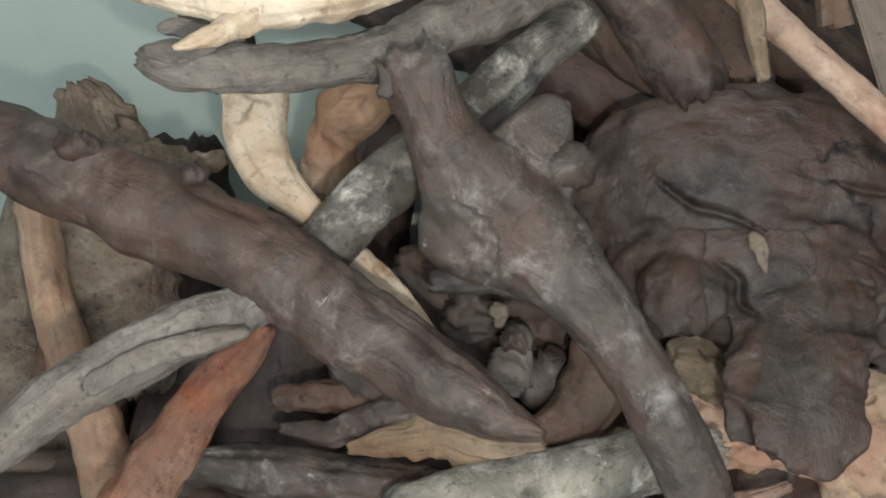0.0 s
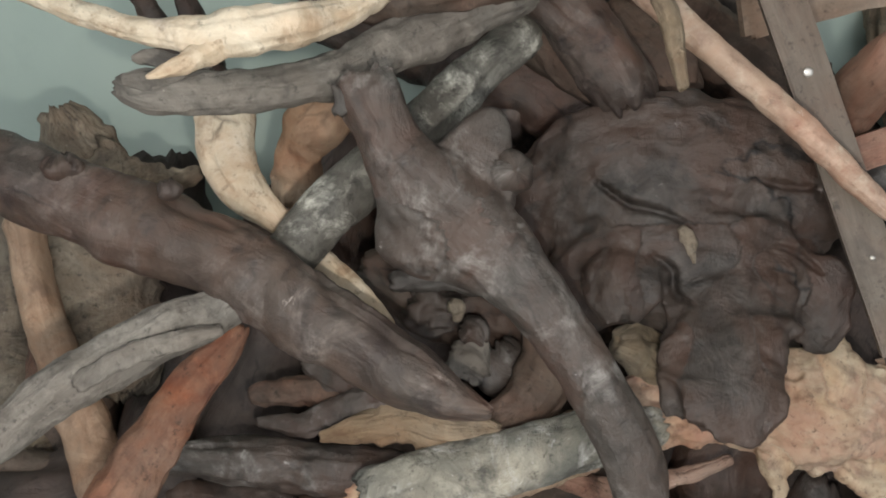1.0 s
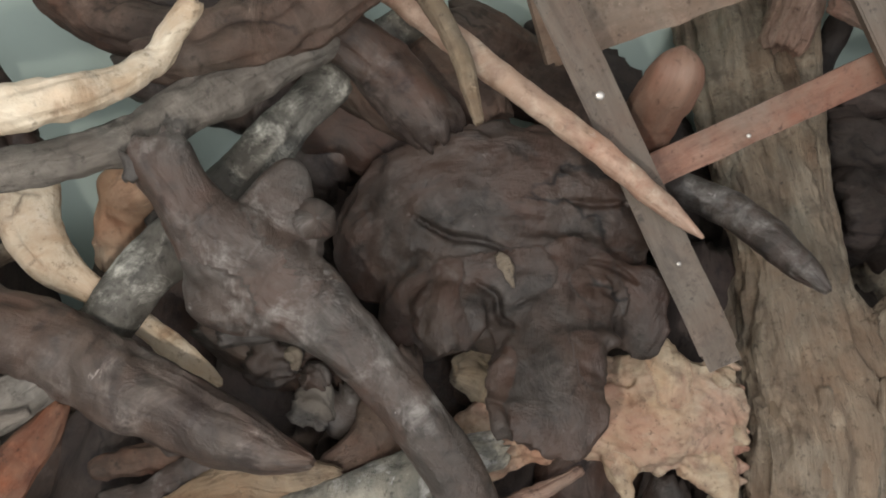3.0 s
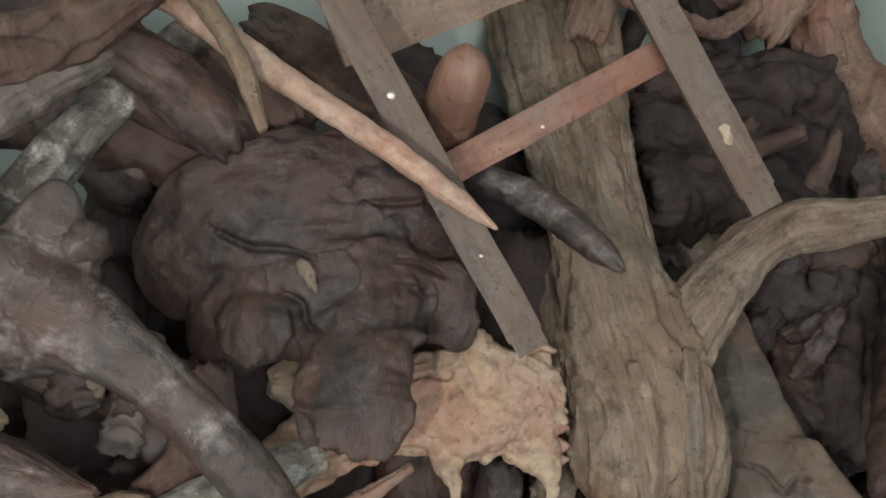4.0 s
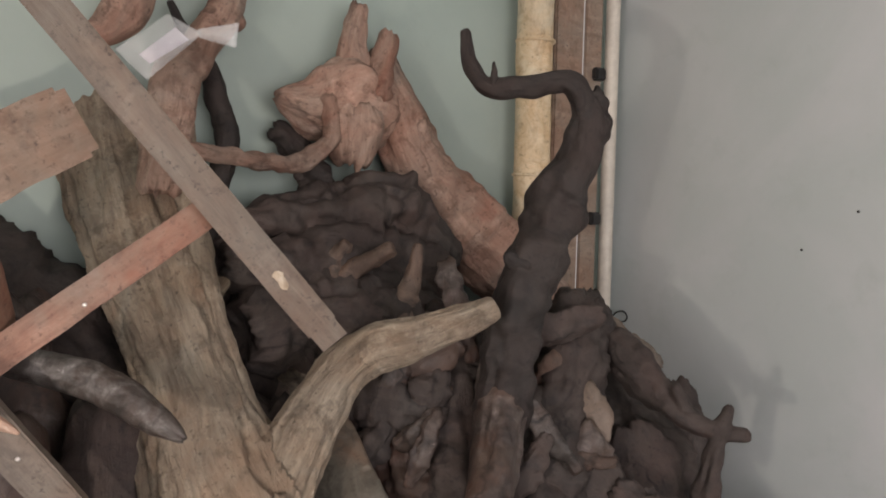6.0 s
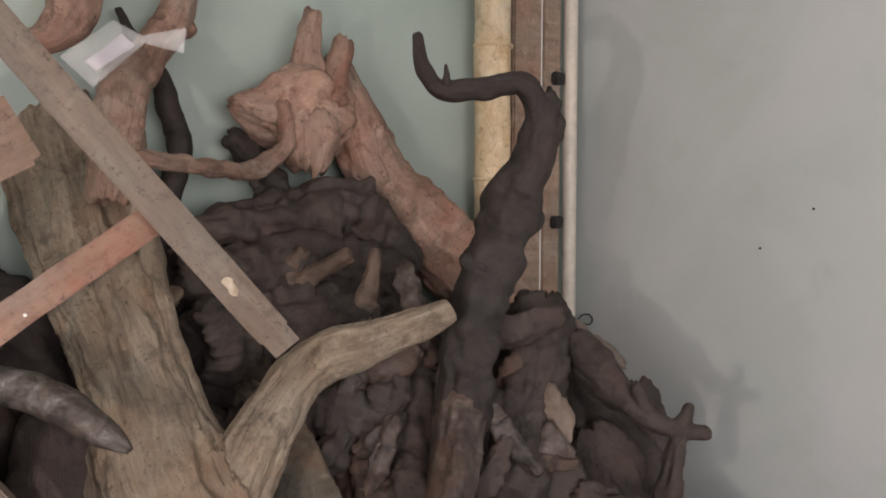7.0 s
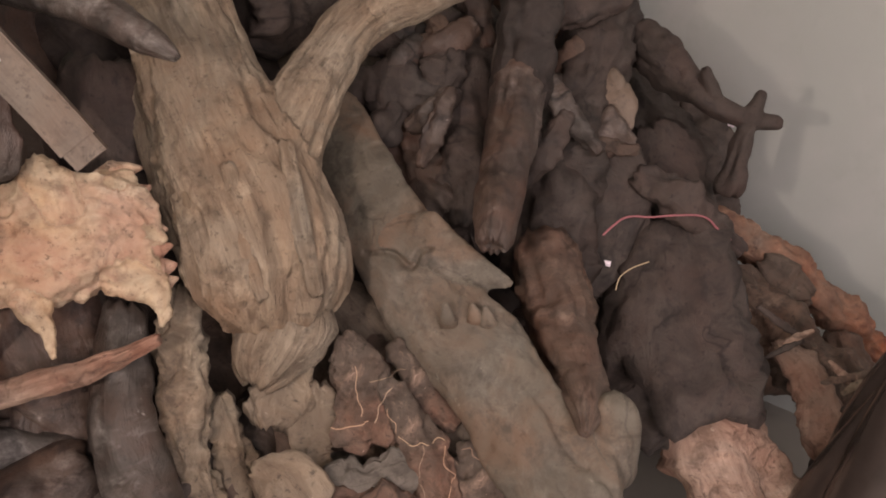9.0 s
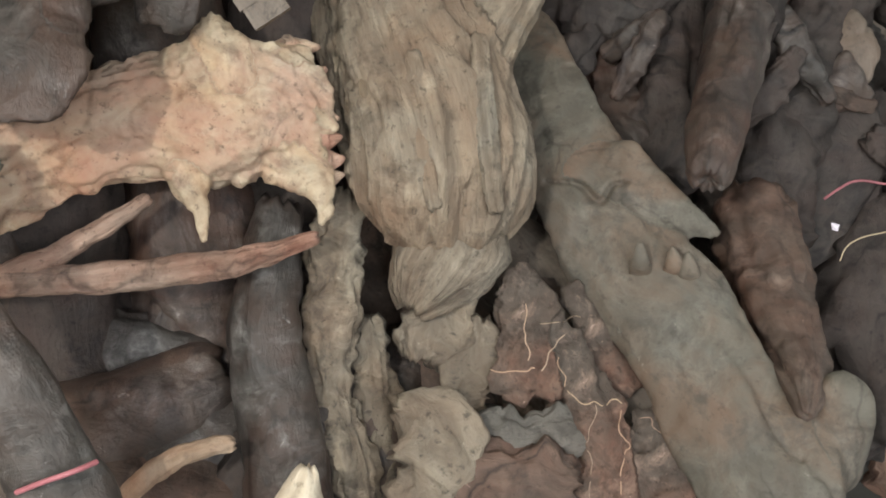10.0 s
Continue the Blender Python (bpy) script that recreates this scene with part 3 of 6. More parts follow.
wood("stub", SMOKE, [(0.170, 0.972, 1.114, 0.045), (0.194, 0.935, 1.150, 0.031), (0.203, 0.899, 1.167, 0.027)], (-0.20, -0.97, 0.16), "rounded sawn stub", parent=log, ends=('round', 'round'), groove=0.02)
log = wood("driftwood_branch", ASH, [(-0.367, 0.724, 0.684, 0.027), (-0.316, 0.764, 0.749, 0.032), (-0.254, 0.803, 0.811, 0.037), (-0.189, 0.854, 0.857, 0.039), (-0.126, 0.907, 0.891, 0.033), (-0.084, 0.961, 0.917, 0.029)], (0.23, -0.84, 0.49), "long ash grey split branch with dark grooves", flat=0.7, lump=0.1, groove=0.09)
wood("split_edge", ASH, [(-0.264, 0.769, 0.801, 0.012), (-0.221, 0.788, 0.839, 0.014), (-0.170, 0.812, 0.864, 0.013), (-0.117, 0.851, 0.879, 0.007)], (0.20, -0.85, 0.48), parent=log, flat=0.5, seg=24)
log = wood("driftwood_stick", MOTTLED, [(-0.082, 0.981, 0.927, 0.036), (-0.026, 1.032, 1.018, 0.043), (0.037, 1.104, 1.101, 0.043), (0.105, 1.167, 1.193, 0.042), (0.169, 1.218, 1.285, 0.039), (0.247, 1.267, 1.375, 0.036), (0.352, 1.320, 1.480, 0.035)], (-0.09, -0.99, 0.10), "straight mottled grey stick with white crusty patches", lump=0.07, groove=0.02)
log = wood("frayed_log", ASH, [(-0.314, 0.921, 1.141, 0.017), (-0.252, 0.906, 1.148, 0.026), (-0.187, 0.918, 1.165, 0.028), (-0.117, 0.952, 1.189, 0.029), (-0.048, 1.004, 1.226, 0.034), (0.026, 1.060, 1.278, 0.039), (0.105, 1.111, 1.337, 0.037), (0.195, 1.165, 1.410, 0.034)], (0.08, -0.99, 0.07), "grey weathered log with a frayed end high on the pile", lump=0.12, groove=0.1)
wood("splinter", ASH, [(-0.208, 0.937, 1.181, 0.016), (-0.257, 0.920, 1.188, 0.013), (-0.289, 0.920, 1.186, 0.010), (-0.301, 0.916, 1.181, 0.004)], (0.27, -0.95, 0.12), parent=log, flat=0.6)
wood("splinter", ASH, [(-0.229, 0.905, 1.167, 0.019), (-0.276, 0.893, 1.161, 0.014), (-0.302, 0.889, 1.157, 0.006)], (0.28, -0.95, 0.15), parent=log, flat=0.6, jag=0.2)
log = wood("bleached_branch", CREAM, [(-0.467, 0.953, 1.225, 0.012), (-0.357, 0.917, 1.219, 0.015), (-0.266, 0.886, 1.224, 0.017), (-0.199, 0.878, 1.238, 0.026), (-0.127, 0.898, 1.266, 0.028), (-0.063, 0.943, 1.300, 0.021), (-0.028, 0.973, 1.332, 0.018), (-0.011, 0.982, 1.372, 0.018), (0.010, 0.986, 1.414, 0.015)], (0.23, -0.97, 0.08), "bleached cream branch with a jaw-like prong", lump=0.12, groove=0.02)
wood("prong", CREAM, [(-0.174, 0.881, 1.247, 0.020), (-0.210, 0.861, 1.210, 0.015), (-0.234, 0.843, 1.190, 0.009), (-0.256, 0.837, 1.176, 0.003)], (0.30, -0.94, 0.16), parent=log, groove=0.02)
wood("driftwood_log", BROWN, [(-0.293, 1.415, 1.409, 0.054), (-0.166, 1.361, 1.357, 0.053), (-0.023, 1.324, 1.359, 0.048), (0.127, 1.325, 1.412, 0.057)], (0.12, -0.99, -0.01), "reddish brown log behind the bleached branch", lump=0.18)
wood("driftwood_log", UMBER, [(-0.279, 1.459, 1.443, 0.066), (-0.143, 1.425, 1.426, 0.070), (-0.012, 1.413, 1.429, 0.071), (0.143, 1.406, 1.436, 0.082)], (0.19, -0.98, -0.01), "dark umber log high in the heap", lump=0.18)
wood("driftwood_log", UMBER, [(-0.179, 1.514, 1.291, 0.076), (-0.034, 1.485, 1.282, 0.086), (0.136, 1.442, 1.267, 0.091), (0.274, 1.373, 1.154, 0.086)], (0.11, -0.99, 0.10), "dark umber log deep behind the stick", lump=0.18)
wood("driftwood_log", BROWN, [(0.093, 1.421, 1.437, 0.064), (0.200, 1.319, 1.385, 0.066), (0.311, 1.249, 1.328, 0.060), (0.408, 1.204, 1.288, 0.051)], (-0.02, -1.00, 0.04), "brown arched log above the boulder root", lump=0.14)
wood("driftwood_spike", UMBER, [(-0.315, 1.355, 1.061, 0.030), (-0.398, 1.397, 1.154, 0.025), (-0.482, 1.432, 1.227, 0.018), (-0.522, 1.449, 1.269, 0.008)], (0.32, -0.94, 0.12), "dark broken spike against the wall", seg=20)
wood("driftwood_spike", UMBER, [(-0.265, 1.351, 1.072, 0.030), (-0.338, 1.392, 1.167, 0.025), (-0.404, 1.430, 1.254, 0.020), (-0.434, 1.445, 1.299, 0.009)], (0.28, -0.95, 0.11), "dark broken spike against the wall", seg=20)
wood("driftwood_curl", TAN, [(0.212, 1.228, 1.505, 0.007), (0.221, 1.218, 1.462, 0.009), (0.240, 1.195, 1.434, 0.008), (0.258, 1.183, 1.423, 0.004)], (-0.00, -1.00, -0.03), "thin pale curled shoot", seg=14)
wood("driftwood_burl", BROWN, [(-0.078, 1.072, 1.320, 0.028), (0.015, 1.086, 1.349, 0.048), (0.107, 1.110, 1.394, 0.053), (0.199, 1.126, 1.457, 0.045), (0.274, 1.146, 1.526, 0.038)], (-0.01, -1.00, -0.03), "brown swirling burl with reddish heartwood", lump=0.22, groove=0.1)
wood("bleached_stub", CREAM, [(-0.226, 1.130, 1.147, 0.037), (-0.212, 1.099, 1.106, 0.043), (-0.198, 1.081, 1.056, 0.041), (-0.167, 1.074, 1.013, 0.038), (-0.107, 1.041, 0.988, 0.024), (-0.061, 1.045, 0.962, 0.016)], (0.14, -0.96, 0.23), "pale cream curved branch with dark insect scars", flat=0.6, lump=0.08, groove=0.02)
wood("bleached_stick", CREAM, [(-0.068, 1.064, 0.963, 0.016), (-0.014, 1.034, 0.935, 0.018), (0.047, 1.002, 0.907, 0.020), (0.103, 0.975, 0.880, 0.011)], (0.17, -0.91, 0.39), "bleached pale stick tucked behind a dark log", flat=0.6, lump=0.08, groove=0.02)
wood("driftwood_knee", OCHRE, [(-0.047, 1.237, 1.164, 0.034), (-0.079, 1.218, 1.121, 0.046), (-0.111, 1.239, 1.058, 0.041), (-0.106, 1.241, 0.998, 0.042), (-0.104, 1.217, 0.956, 0.031)], (0.07, -0.98, 0.19), "warm brown knee-shaped root", lump=0.15)
wood("bark_sheet", BARK, [(-0.564, 1.362, 0.993, 0.038), (-0.507, 1.344, 0.921, 0.072), (-0.451, 1.302, 0.855, 0.090), (-0.404, 1.248, 0.750, 0.102), (-0.365, 1.197, 0.634, 0.097), (-0.335, 1.165, 0.551, 0.083)], (0.30, -0.88, 0.36), "crumbly tan bark slab with a ragged top edge", flat=0.25, jag=0.22, lump=0.1)
wood("bark_sheet", BARK, [(-0.471, 1.310, 0.933, 0.052), (-0.387, 1.293, 0.921, 0.033), (-0.320, 1.287, 0.931, 0.023), (-0.278, 1.289, 0.958, 0.014)], (0.26, -0.93, 0.26), "narrow strip of jagged bark", flat=0.3, jag=0.3)
wood("driftwood_limb", OCHRE, [(-0.543, 1.217, 0.830, 0.031), (-0.482, 1.161, 0.728, 0.032), (-0.404, 1.097, 0.630, 0.037), (-0.323, 1.037, 0.547, 0.041), (-0.250, 0.968, 0.476, 0.042)], (0.30, -0.82, 0.49), "orange-tan smooth curved limb", lump=0.08)
wood("driftwood_limb", BARK, [(-0.660, 1.468, 0.845, 0.026), (-0.616, 1.384, 0.653, 0.056), (-0.580, 1.310, 0.496, 0.074), (-0.507, 1.212, 0.383, 0.080), (-0.426, 1.116, 0.275, 0.077)], (0.35, -0.81, 0.48), "pale grey-tan limb standing at the edge of the pile", lump=0.1)
wood("split_stake", RUST, [(-0.110, 0.968, 0.836, 0.014), (-0.141, 0.942, 0.776, 0.031), (-0.176, 0.905, 0.700, 0.038), (-0.202, 0.857, 0.629, 0.042), (-0.222, 0.817, 0.558, 0.045)], (0.15, -0.82, 0.55), "split rust-red stake with an orange face", flat=0.6, lump=0.1, groove=0.09, square=1.0)
wood("driftwood_log", SMOKE, [(-0.200, 0.973, 0.581, 0.020), (-0.107, 0.987, 0.593, 0.038), (0.015, 0.985, 0.609, 0.042), (0.138, 0.979, 0.630, 0.040), (0.244, 0.967, 0.649, 0.032)], (-0.02, -0.82, 0.58), "dark grey grooved log lying low in the pile", lump=0.1, groove=0.1)
wood("driftwood_shard", BROWN, [(-0.094, 1.100, 0.652, 0.015), (-0.027, 1.090, 0.682, 0.027), (0.058, 1.068, 0.711, 0.025), (0.140, 1.026, 0.742, 0.021)], (-0.02, -0.87, 0.49), "split brown shard with a reddish edge", flat=0.6, jag=0.12)
wood("driftwood_shard", SMOKE, [(-0.066, 1.046, 0.638, 0.008), (0.005, 1.032, 0.660, 0.020), (0.063, 1.022, 0.707, 0.025), (0.127, 0.990, 0.759, 0.024)], (-0.03, -0.86, 0.51), "pointed grey splinter in the hollow", flat=0.5, jag=0.1, groove=0.02)
wood("driftwood_shard", TAN, [(0.038, 0.966, 0.682, 0.008), (0.093, 0.977, 0.705, 0.024), (0.167, 0.965, 0.739, 0.035), (0.235, 0.940, 0.752, 0.031), (0.294, 0.935, 0.772, 0.019)], (-0.15, -0.85, 0.51), "splintered tan shard with a torn end", flat=0.5, jag=0.22, groove=0.1)
stump = fused("pale_stump", FLESH, [
    ([(0.109, 0.940, 0.588, 0.047), (0.241, 0.968, 0.637, 0.056), (0.486, 1.068, 0.738, 0.060), (0.592, 1.103, 0.799, 0.078), (0.679, 1.092, 0.829, 0.089), (0.769, 1.088, 0.852, 0.106), (0.847, 1.076, 0.868, 0.118), (0.918, 1.061, 0.863, 0.103), (0.969, 1.038, 0.838, 0.066)], dict(flat=0.55, lump=0.12, groove=0.08, jag=0.05, rough=0.08, cracks=5)),
    ([(0.850, 1.054, 0.911, 0.069), (0.831, 1.070, 0.968, 0.042), (0.822, 1.080, 1.001, 0.022)], dict(flat=0.6, lump=0.12, groove=0.08, jag=0.12, rough=0.08, cracks=2)),
    ([(0.787, 1.054, 0.796, 0.049), (0.798, 1.024, 0.757, 0.024), (0.800, 1.007, 0.725, 0.012), (0.800, 0.986, 0.696, 0.006)], dict(flat=0.7, lump=0.12, groove=0.08, jag=0.1, rough=0.08, cracks=0)),
    ([(0.915, 1.047, 0.832, 0.067), (0.964, 0.999, 0.781, 0.032), (0.972, 0.979, 0.752, 0.017), (0.963, 0.968, 0.721, 0.007)], dict(flat=0.6, lump=0.12, groove=0.08, jag=0.15, rough=0.08, cracks=1)),
    ([(0.885, 1.068, 0.903, 0.066), (0.942, 1.063, 0.943, 0.040), (0.970, 1.056, 0.964, 0.012)], dict(flat=0.5, lump=0.12, groove=0.08, jag=0.2, rough=0.08, cracks=1)),
    ([(0.907, 1.052, 0.873, 0.067), (0.968, 1.025, 0.865, 0.033), (0.996, 1.007, 0.855, 0.008)], dict(flat=0.5, lump=0.12, groove=0.08, jag=0.25, rough=0.08, cracks=1)),
], (-0.19, -0.97, 0.14), "pale pink and yellow stump with a flared torn root end", voxel=0.004, soften=2, relief=0.0045, scale=42)
wood("root_spike", ROOTPINK, [(0.930, 1.083, 0.966, 0.025), (0.964, 1.082, 0.967, 0.014), (0.982, 1.067, 0.971, 0.003)], (-0.28, -0.96, 0.05), parent=stump, seg=16, cracks=0)
wood("root_spike", ROOTPINK, [(0.941, 1.066, 0.933, 0.025), (0.975, 1.065, 0.932, 0.014), (0.991, 1.053, 0.940, 0.003)], (-0.29, -0.95, 0.07), parent=stump, seg=16, cracks=0)
wood("root_spike", ROOTPINK, [(0.941, 1.052, 0.889, 0.025), (0.976, 1.053, 0.895, 0.014), (0.994, 1.038, 0.900, 0.003)], (-0.29, -0.95, 0.11), parent=stump, seg=16, cracks=0)
wood("root_spike", ROOTPINK, [(0.951, 1.042, 0.876, 0.025), (0.986, 1.040, 0.872, 0.014), (1.003, 1.023, 0.870, 0.003)], (-0.30, -0.94, 0.13), parent=stump, seg=16, cracks=0)
wood("root_spike", ROOTPINK, [(0.957, 1.026, 0.834, 0.025), (0.992, 1.027, 0.840, 0.014), (1.006, 1.014, 0.844, 0.003)], (-0.31, -0.94, 0.15), parent=stump, seg=16, cracks=0)
wood("root_spike", ROOTPINK, [(0.959, 1.016, 0.809, 0.025), (0.994, 1.015, 0.808, 0.014), (1.007, 1.003, 0.815, 0.003)], (-0.31, -0.93, 0.18), parent=stump, seg=16, cracks=0)
wood("root_spike", ROOTPINK, [(0.954, 1.009, 0.778, 0.025), (0.989, 1.009, 0.783, 0.014), (1.006, 0.996, 0.792, 0.003)], (-0.31, -0.93, 0.20), parent=stump, seg=16, cracks=0)
wood("crusted_log", CRUST, [(0.119, 0.892, 0.640, 0.048), (0.224, 0.898, 0.697, 0.048), (0.316, 0.913, 0.743, 0.049), (0.435, 0.933, 0.799, 0.041), (0.547, 0.975, 0.826, 0.030)], (-0.24, -0.84, 0.49), "log with peeling grey-white crust", flat=0.6, lump=0.1, groove=0.02)
root = fused("boulder_root", DUSK, [
    ([(0.313, 1.176, 0.976, 0.059), (0.337, 1.158, 1.080, 0.104), (0.411, 1.132, 1.160, 0.136), (0.514, 1.109, 1.191, 0.135), (0.621, 1.104, 1.194, 0.114), (0.714, 1.105, 1.173, 0.071), (0.776, 1.111, 1.149, 0.033)], dict(flat=0.3, lump=0.1, groove=0.05, jag=0.06, rough=0.12, cracks=8, ends=("round", "broken"))),
    ([(0.360, 1.112, 0.914, 0.063), (0.430, 1.084, 1.010, 0.093), (0.534, 1.051, 1.061, 0.115), (0.644, 1.050, 1.082, 0.097), (0.738, 1.066, 1.075, 0.049)], dict(flat=0.3, lump=0.1, groove=0.05, jag=0.06, rough=0.12, cracks=8, ends=("round", "broken"))),
    ([(0.612, 1.084, 1.134, 0.088), (0.594, 1.012, 1.047, 0.094), (0.577, 0.935, 0.981, 0.085), (0.567, 0.881, 0.930, 0.075), (0.545, 0.848, 0.890, 0.043)], dict(flat=0.3, lump=0.1, groove=0.05, jag=0.2, rough=0.12, cracks=5, ends=("round", "broken"))),
    ([(0.439, 1.076, 1.064, 0.057), (0.436, 1.034, 1.000, 0.063), (0.446, 1.016, 0.958, 0.038)], dict(flat=0.42, lump=0.08, groove=0.05, jag=0.06, rough=0.12, cracks=3, ends=("round", "broken"))),
    ([(0.716, 1.080, 1.116, 0.066), (0.761, 1.044, 1.047, 0.048), (0.749, 1.050, 0.981, 0.034)], dict(flat=0.4, lump=0.1, groove=0.05, jag=0.2, rough=0.12, cracks=3, ends=("round", "broken"))),
    ([(0.619, 0.949, 1.020, 0.043), (0.623, 0.903, 0.967, 0.033), (0.620, 0.872, 0.926, 0.021)], dict(flat=0.35, lump=0.1, groove=0.05, jag=0.25, rough=0.12, cracks=2)),
    ([(0.516, 0.949, 0.982, 0.031), (0.513, 0.909, 0.926, 0.027), (0.515, 0.877, 0.886, 0.020)], dict(flat=0.35, lump=0.1, groove=0.05, jag=0.25, rough=0.12, cracks=2)),
], (-0.34, -0.92, 0.21), "massive dark brown root like a boulder, cracked and worn", voxel=0.0045, relief=0.0026, scale=20, cuts=[[(0.346, 1.083, 1.156), (0.408, 1.048, 1.137), (0.462, 1.040, 1.138), (0.515, 1.029, 1.129)], [(0.587, 1.063, 1.220), (0.650, 1.065, 1.222), (0.703, 1.070, 1.231)], [(0.631, 0.995, 1.143), (0.686, 0.994, 1.133), (0.721, 0.995, 1.116)], [(0.457, 1.024, 1.074), (0.489, 0.995, 1.062), (0.496, 0.976, 1.035), (0.521, 0.951, 1.031)]])
wood("rot_patch", BARK, [(0.489, 1.032, 1.123, 0.006), (0.504, 1.020, 1.113, 0.012), (0.513, 1.011, 1.096, 0.008), (0.520, 1.005, 1.080, 0.003)], (-0.16, -0.95, 0.25), "rotten tan patch", parent=root, flat=0.3, jag=0.5, rough=0.3, seg=24, cracks=0)
wood("driftwood_chunk", TAN, [(0.473, 1.076, 0.899, 0.027), (0.525, 1.079, 0.895, 0.036), (0.567, 1.065, 0.876, 0.032)], (-0.36, -0.87, 0.33), "rotten tan chunk of wood", jag=0.2, lump=0.25)
wood("driftwood_root", UMBER, [(0.169, 1.346, 1.215, 0.042), (0.238, 1.354, 1.254, 0.064), (0.351, 1.372, 1.235, 0.095), (0.433, 1.366, 1.260, 0.099), (0.549, 1.348, 1.266, 0.090)], (-0.25, -0.97, 0.04), "dark brown rounded root behind the stick", lump=0.15, groove=0.02)
wood("driftwood_arch", BROWN, [(0.269, 1.342, 1.413, 0.048), (0.355, 1.331, 1.383, 0.074), (0.430, 1.284, 1.352, 0.064), (0.498, 1.234, 1.303, 0.046)], (-0.29, -0.96, -0.05), "brown arched root behind the boulder root", lump=0.12)
wood("driftwood_root", UMBER, [(0.159, 1.199, 1.416, 0.040), (0.248, 1.188, 1.391, 0.048), (0.325, 1.167, 1.336, 0.053), (0.399, 1.160, 1.268, 0.054)], (-0.15, -0.99, 0.01), "dark brown arched root high up", lump=0.12, groove=0.02)
wood("driftwood_log", BROWN, [(0.418, 1.487, 1.473, 0.060), (0.560, 1.459, 1.418, 0.081), (0.699, 1.404, 1.363, 0.076), (0.799, 1.353, 1.257, 0.076)], (-0.24, -0.97, 0.02), "dark brown log deep behind the twig", lump=0.12)
wood("driftwood_bend", BROWN, [(0.365, 1.083, 0.936, 0.048), (0.372, 1.061, 0.853, 0.053), (0.347, 1.033, 0.783, 0.044), (0.276, 0.988, 0.741, 0.028)], (-0.28, -0.87, 0.40), "brown curved root bend in the hollow", lump=0.1)
wood("driftwood_lump", SMOKE, [(0.292, 1.130, 0.824, 0.031), (0.314, 1.110, 0.805, 0.043), (0.349, 1.114, 0.787, 0.031)], (-0.25, -0.89, 0.39), "small dark rounded lump of wood", flat=0.65, ends=('broken', 'broken'), lump=0.3, groove=0.02, jag=0.22, rough=0.16)
wood("driftwood_lump", ASH, [(0.222, 1.109, 0.804, 0.030), (0.252, 1.089, 0.804, 0.036), (0.278, 1.072, 0.790, 0.021)], (-0.20, -0.89, 0.41), "small pale crusted lump", flat=0.65, ends=('broken', 'broken'), lump=0.3, jag=0.22, rough=0.16)
wood("driftwood_lump", SMOKE, [(0.131, 1.141, 0.864, 0.039), (0.177, 1.138, 0.863, 0.041), (0.213, 1.125, 0.864, 0.026)], (-0.14, -0.92, 0.36), "dark knobbly lump of wood", flat=0.65, ends=('broken', 'broken'), lump=0.3, groove=0.02, jag=0.22, rough=0.16)
wood("driftwood_twist", UMBER, [(0.212, 1.179, 0.850, 0.023), (0.270, 1.198, 0.854, 0.034), (0.347, 1.216, 0.841, 0.042)], (-0.21, -0.91, 0.34), "twisted dark root in the hollow", lump=0.25, groove=0.02)
wood("driftwood_twist", SMOKE, [(0.088, 1.049, 0.925, 0.016), (0.156, 1.059, 0.950, 0.024), (0.237, 1.060, 0.964, 0.028), (0.303, 1.051, 0.968, 0.024)], (-0.17, -0.94, 0.31), "thin grey wooden crosspiece", lump=0.15, groove=0.02)
wood("driftwood_root", UMBER, [(0.040, 1.213, 0.880, 0.032), (0.123, 1.223, 0.859, 0.054), (0.232, 1.240, 0.830, 0.069), (0.344, 1.262, 0.808, 0.075)], (-0.14, -0.93, 0.34), "dark root at the back of the hollow", lump=0.2, groove=0.02)
wood("driftwood_lump", SMOKE, [(0.225, 1.114, 0.853, 0.017), (0.247, 1.107, 0.853, 0.024), (0.264, 1.097, 0.842, 0.017)], (-0.20, -0.91, 0.37), "little grey knob of wood in the hollow", flat=0.65, ends=('broken', 'broken'), lump=0.32, groove=0.02, jag=0.22, rough=0.16)
wood("driftwood_lump", ASH, [(0.330, 1.080, 0.855, 0.010), (0.341, 1.074, 0.857, 0.017), (0.353, 1.075, 0.850, 0.009)], (-0.28, -0.89, 0.37), "small pale crusted knob of wood", flat=0.65, ends=('broken', 'broken'), lump=0.32, jag=0.22, rough=0.16)
wood("driftwood_chip", BARK, [(0.193, 1.107, 0.895, 0.009), (0.208, 1.097, 0.889, 0.013), (0.210, 1.094, 0.868, 0.006)], (-0.17, -0.92, 0.35), "pale crusted chip of old bark", lump=0.3, seg=18)
wood("driftwood_sliver", SMOKE, [(-0.015, 1.100, 0.741, 0.026), (0.031, 1.080, 0.744, 0.034), (0.101, 1.043, 0.755, 0.029)], (-0.03, -0.89, 0.46), "grey sliver under the tapering log", flat=0.4, jag=0.1, groove=0.02)
twig = wood("peeled_twig", SALMON, [(0.175, 1.303, 1.549, 0.029), (0.290, 1.213, 1.487, 0.026), (0.392, 1.149, 1.428, 0.024), (0.491, 1.097, 1.374, 0.022), (0.580, 1.053, 1.329, 0.022), (0.671, 1.014, 1.277, 0.020), (0.738, 0.982, 1.237, 0.015), (0.781, 0.953, 1.211, 0.003)], (-0.24, -0.97, 0.05), "long peeled salmon-pink twig with a side shoot", lump=0.07, seg=18, groove=0.02)
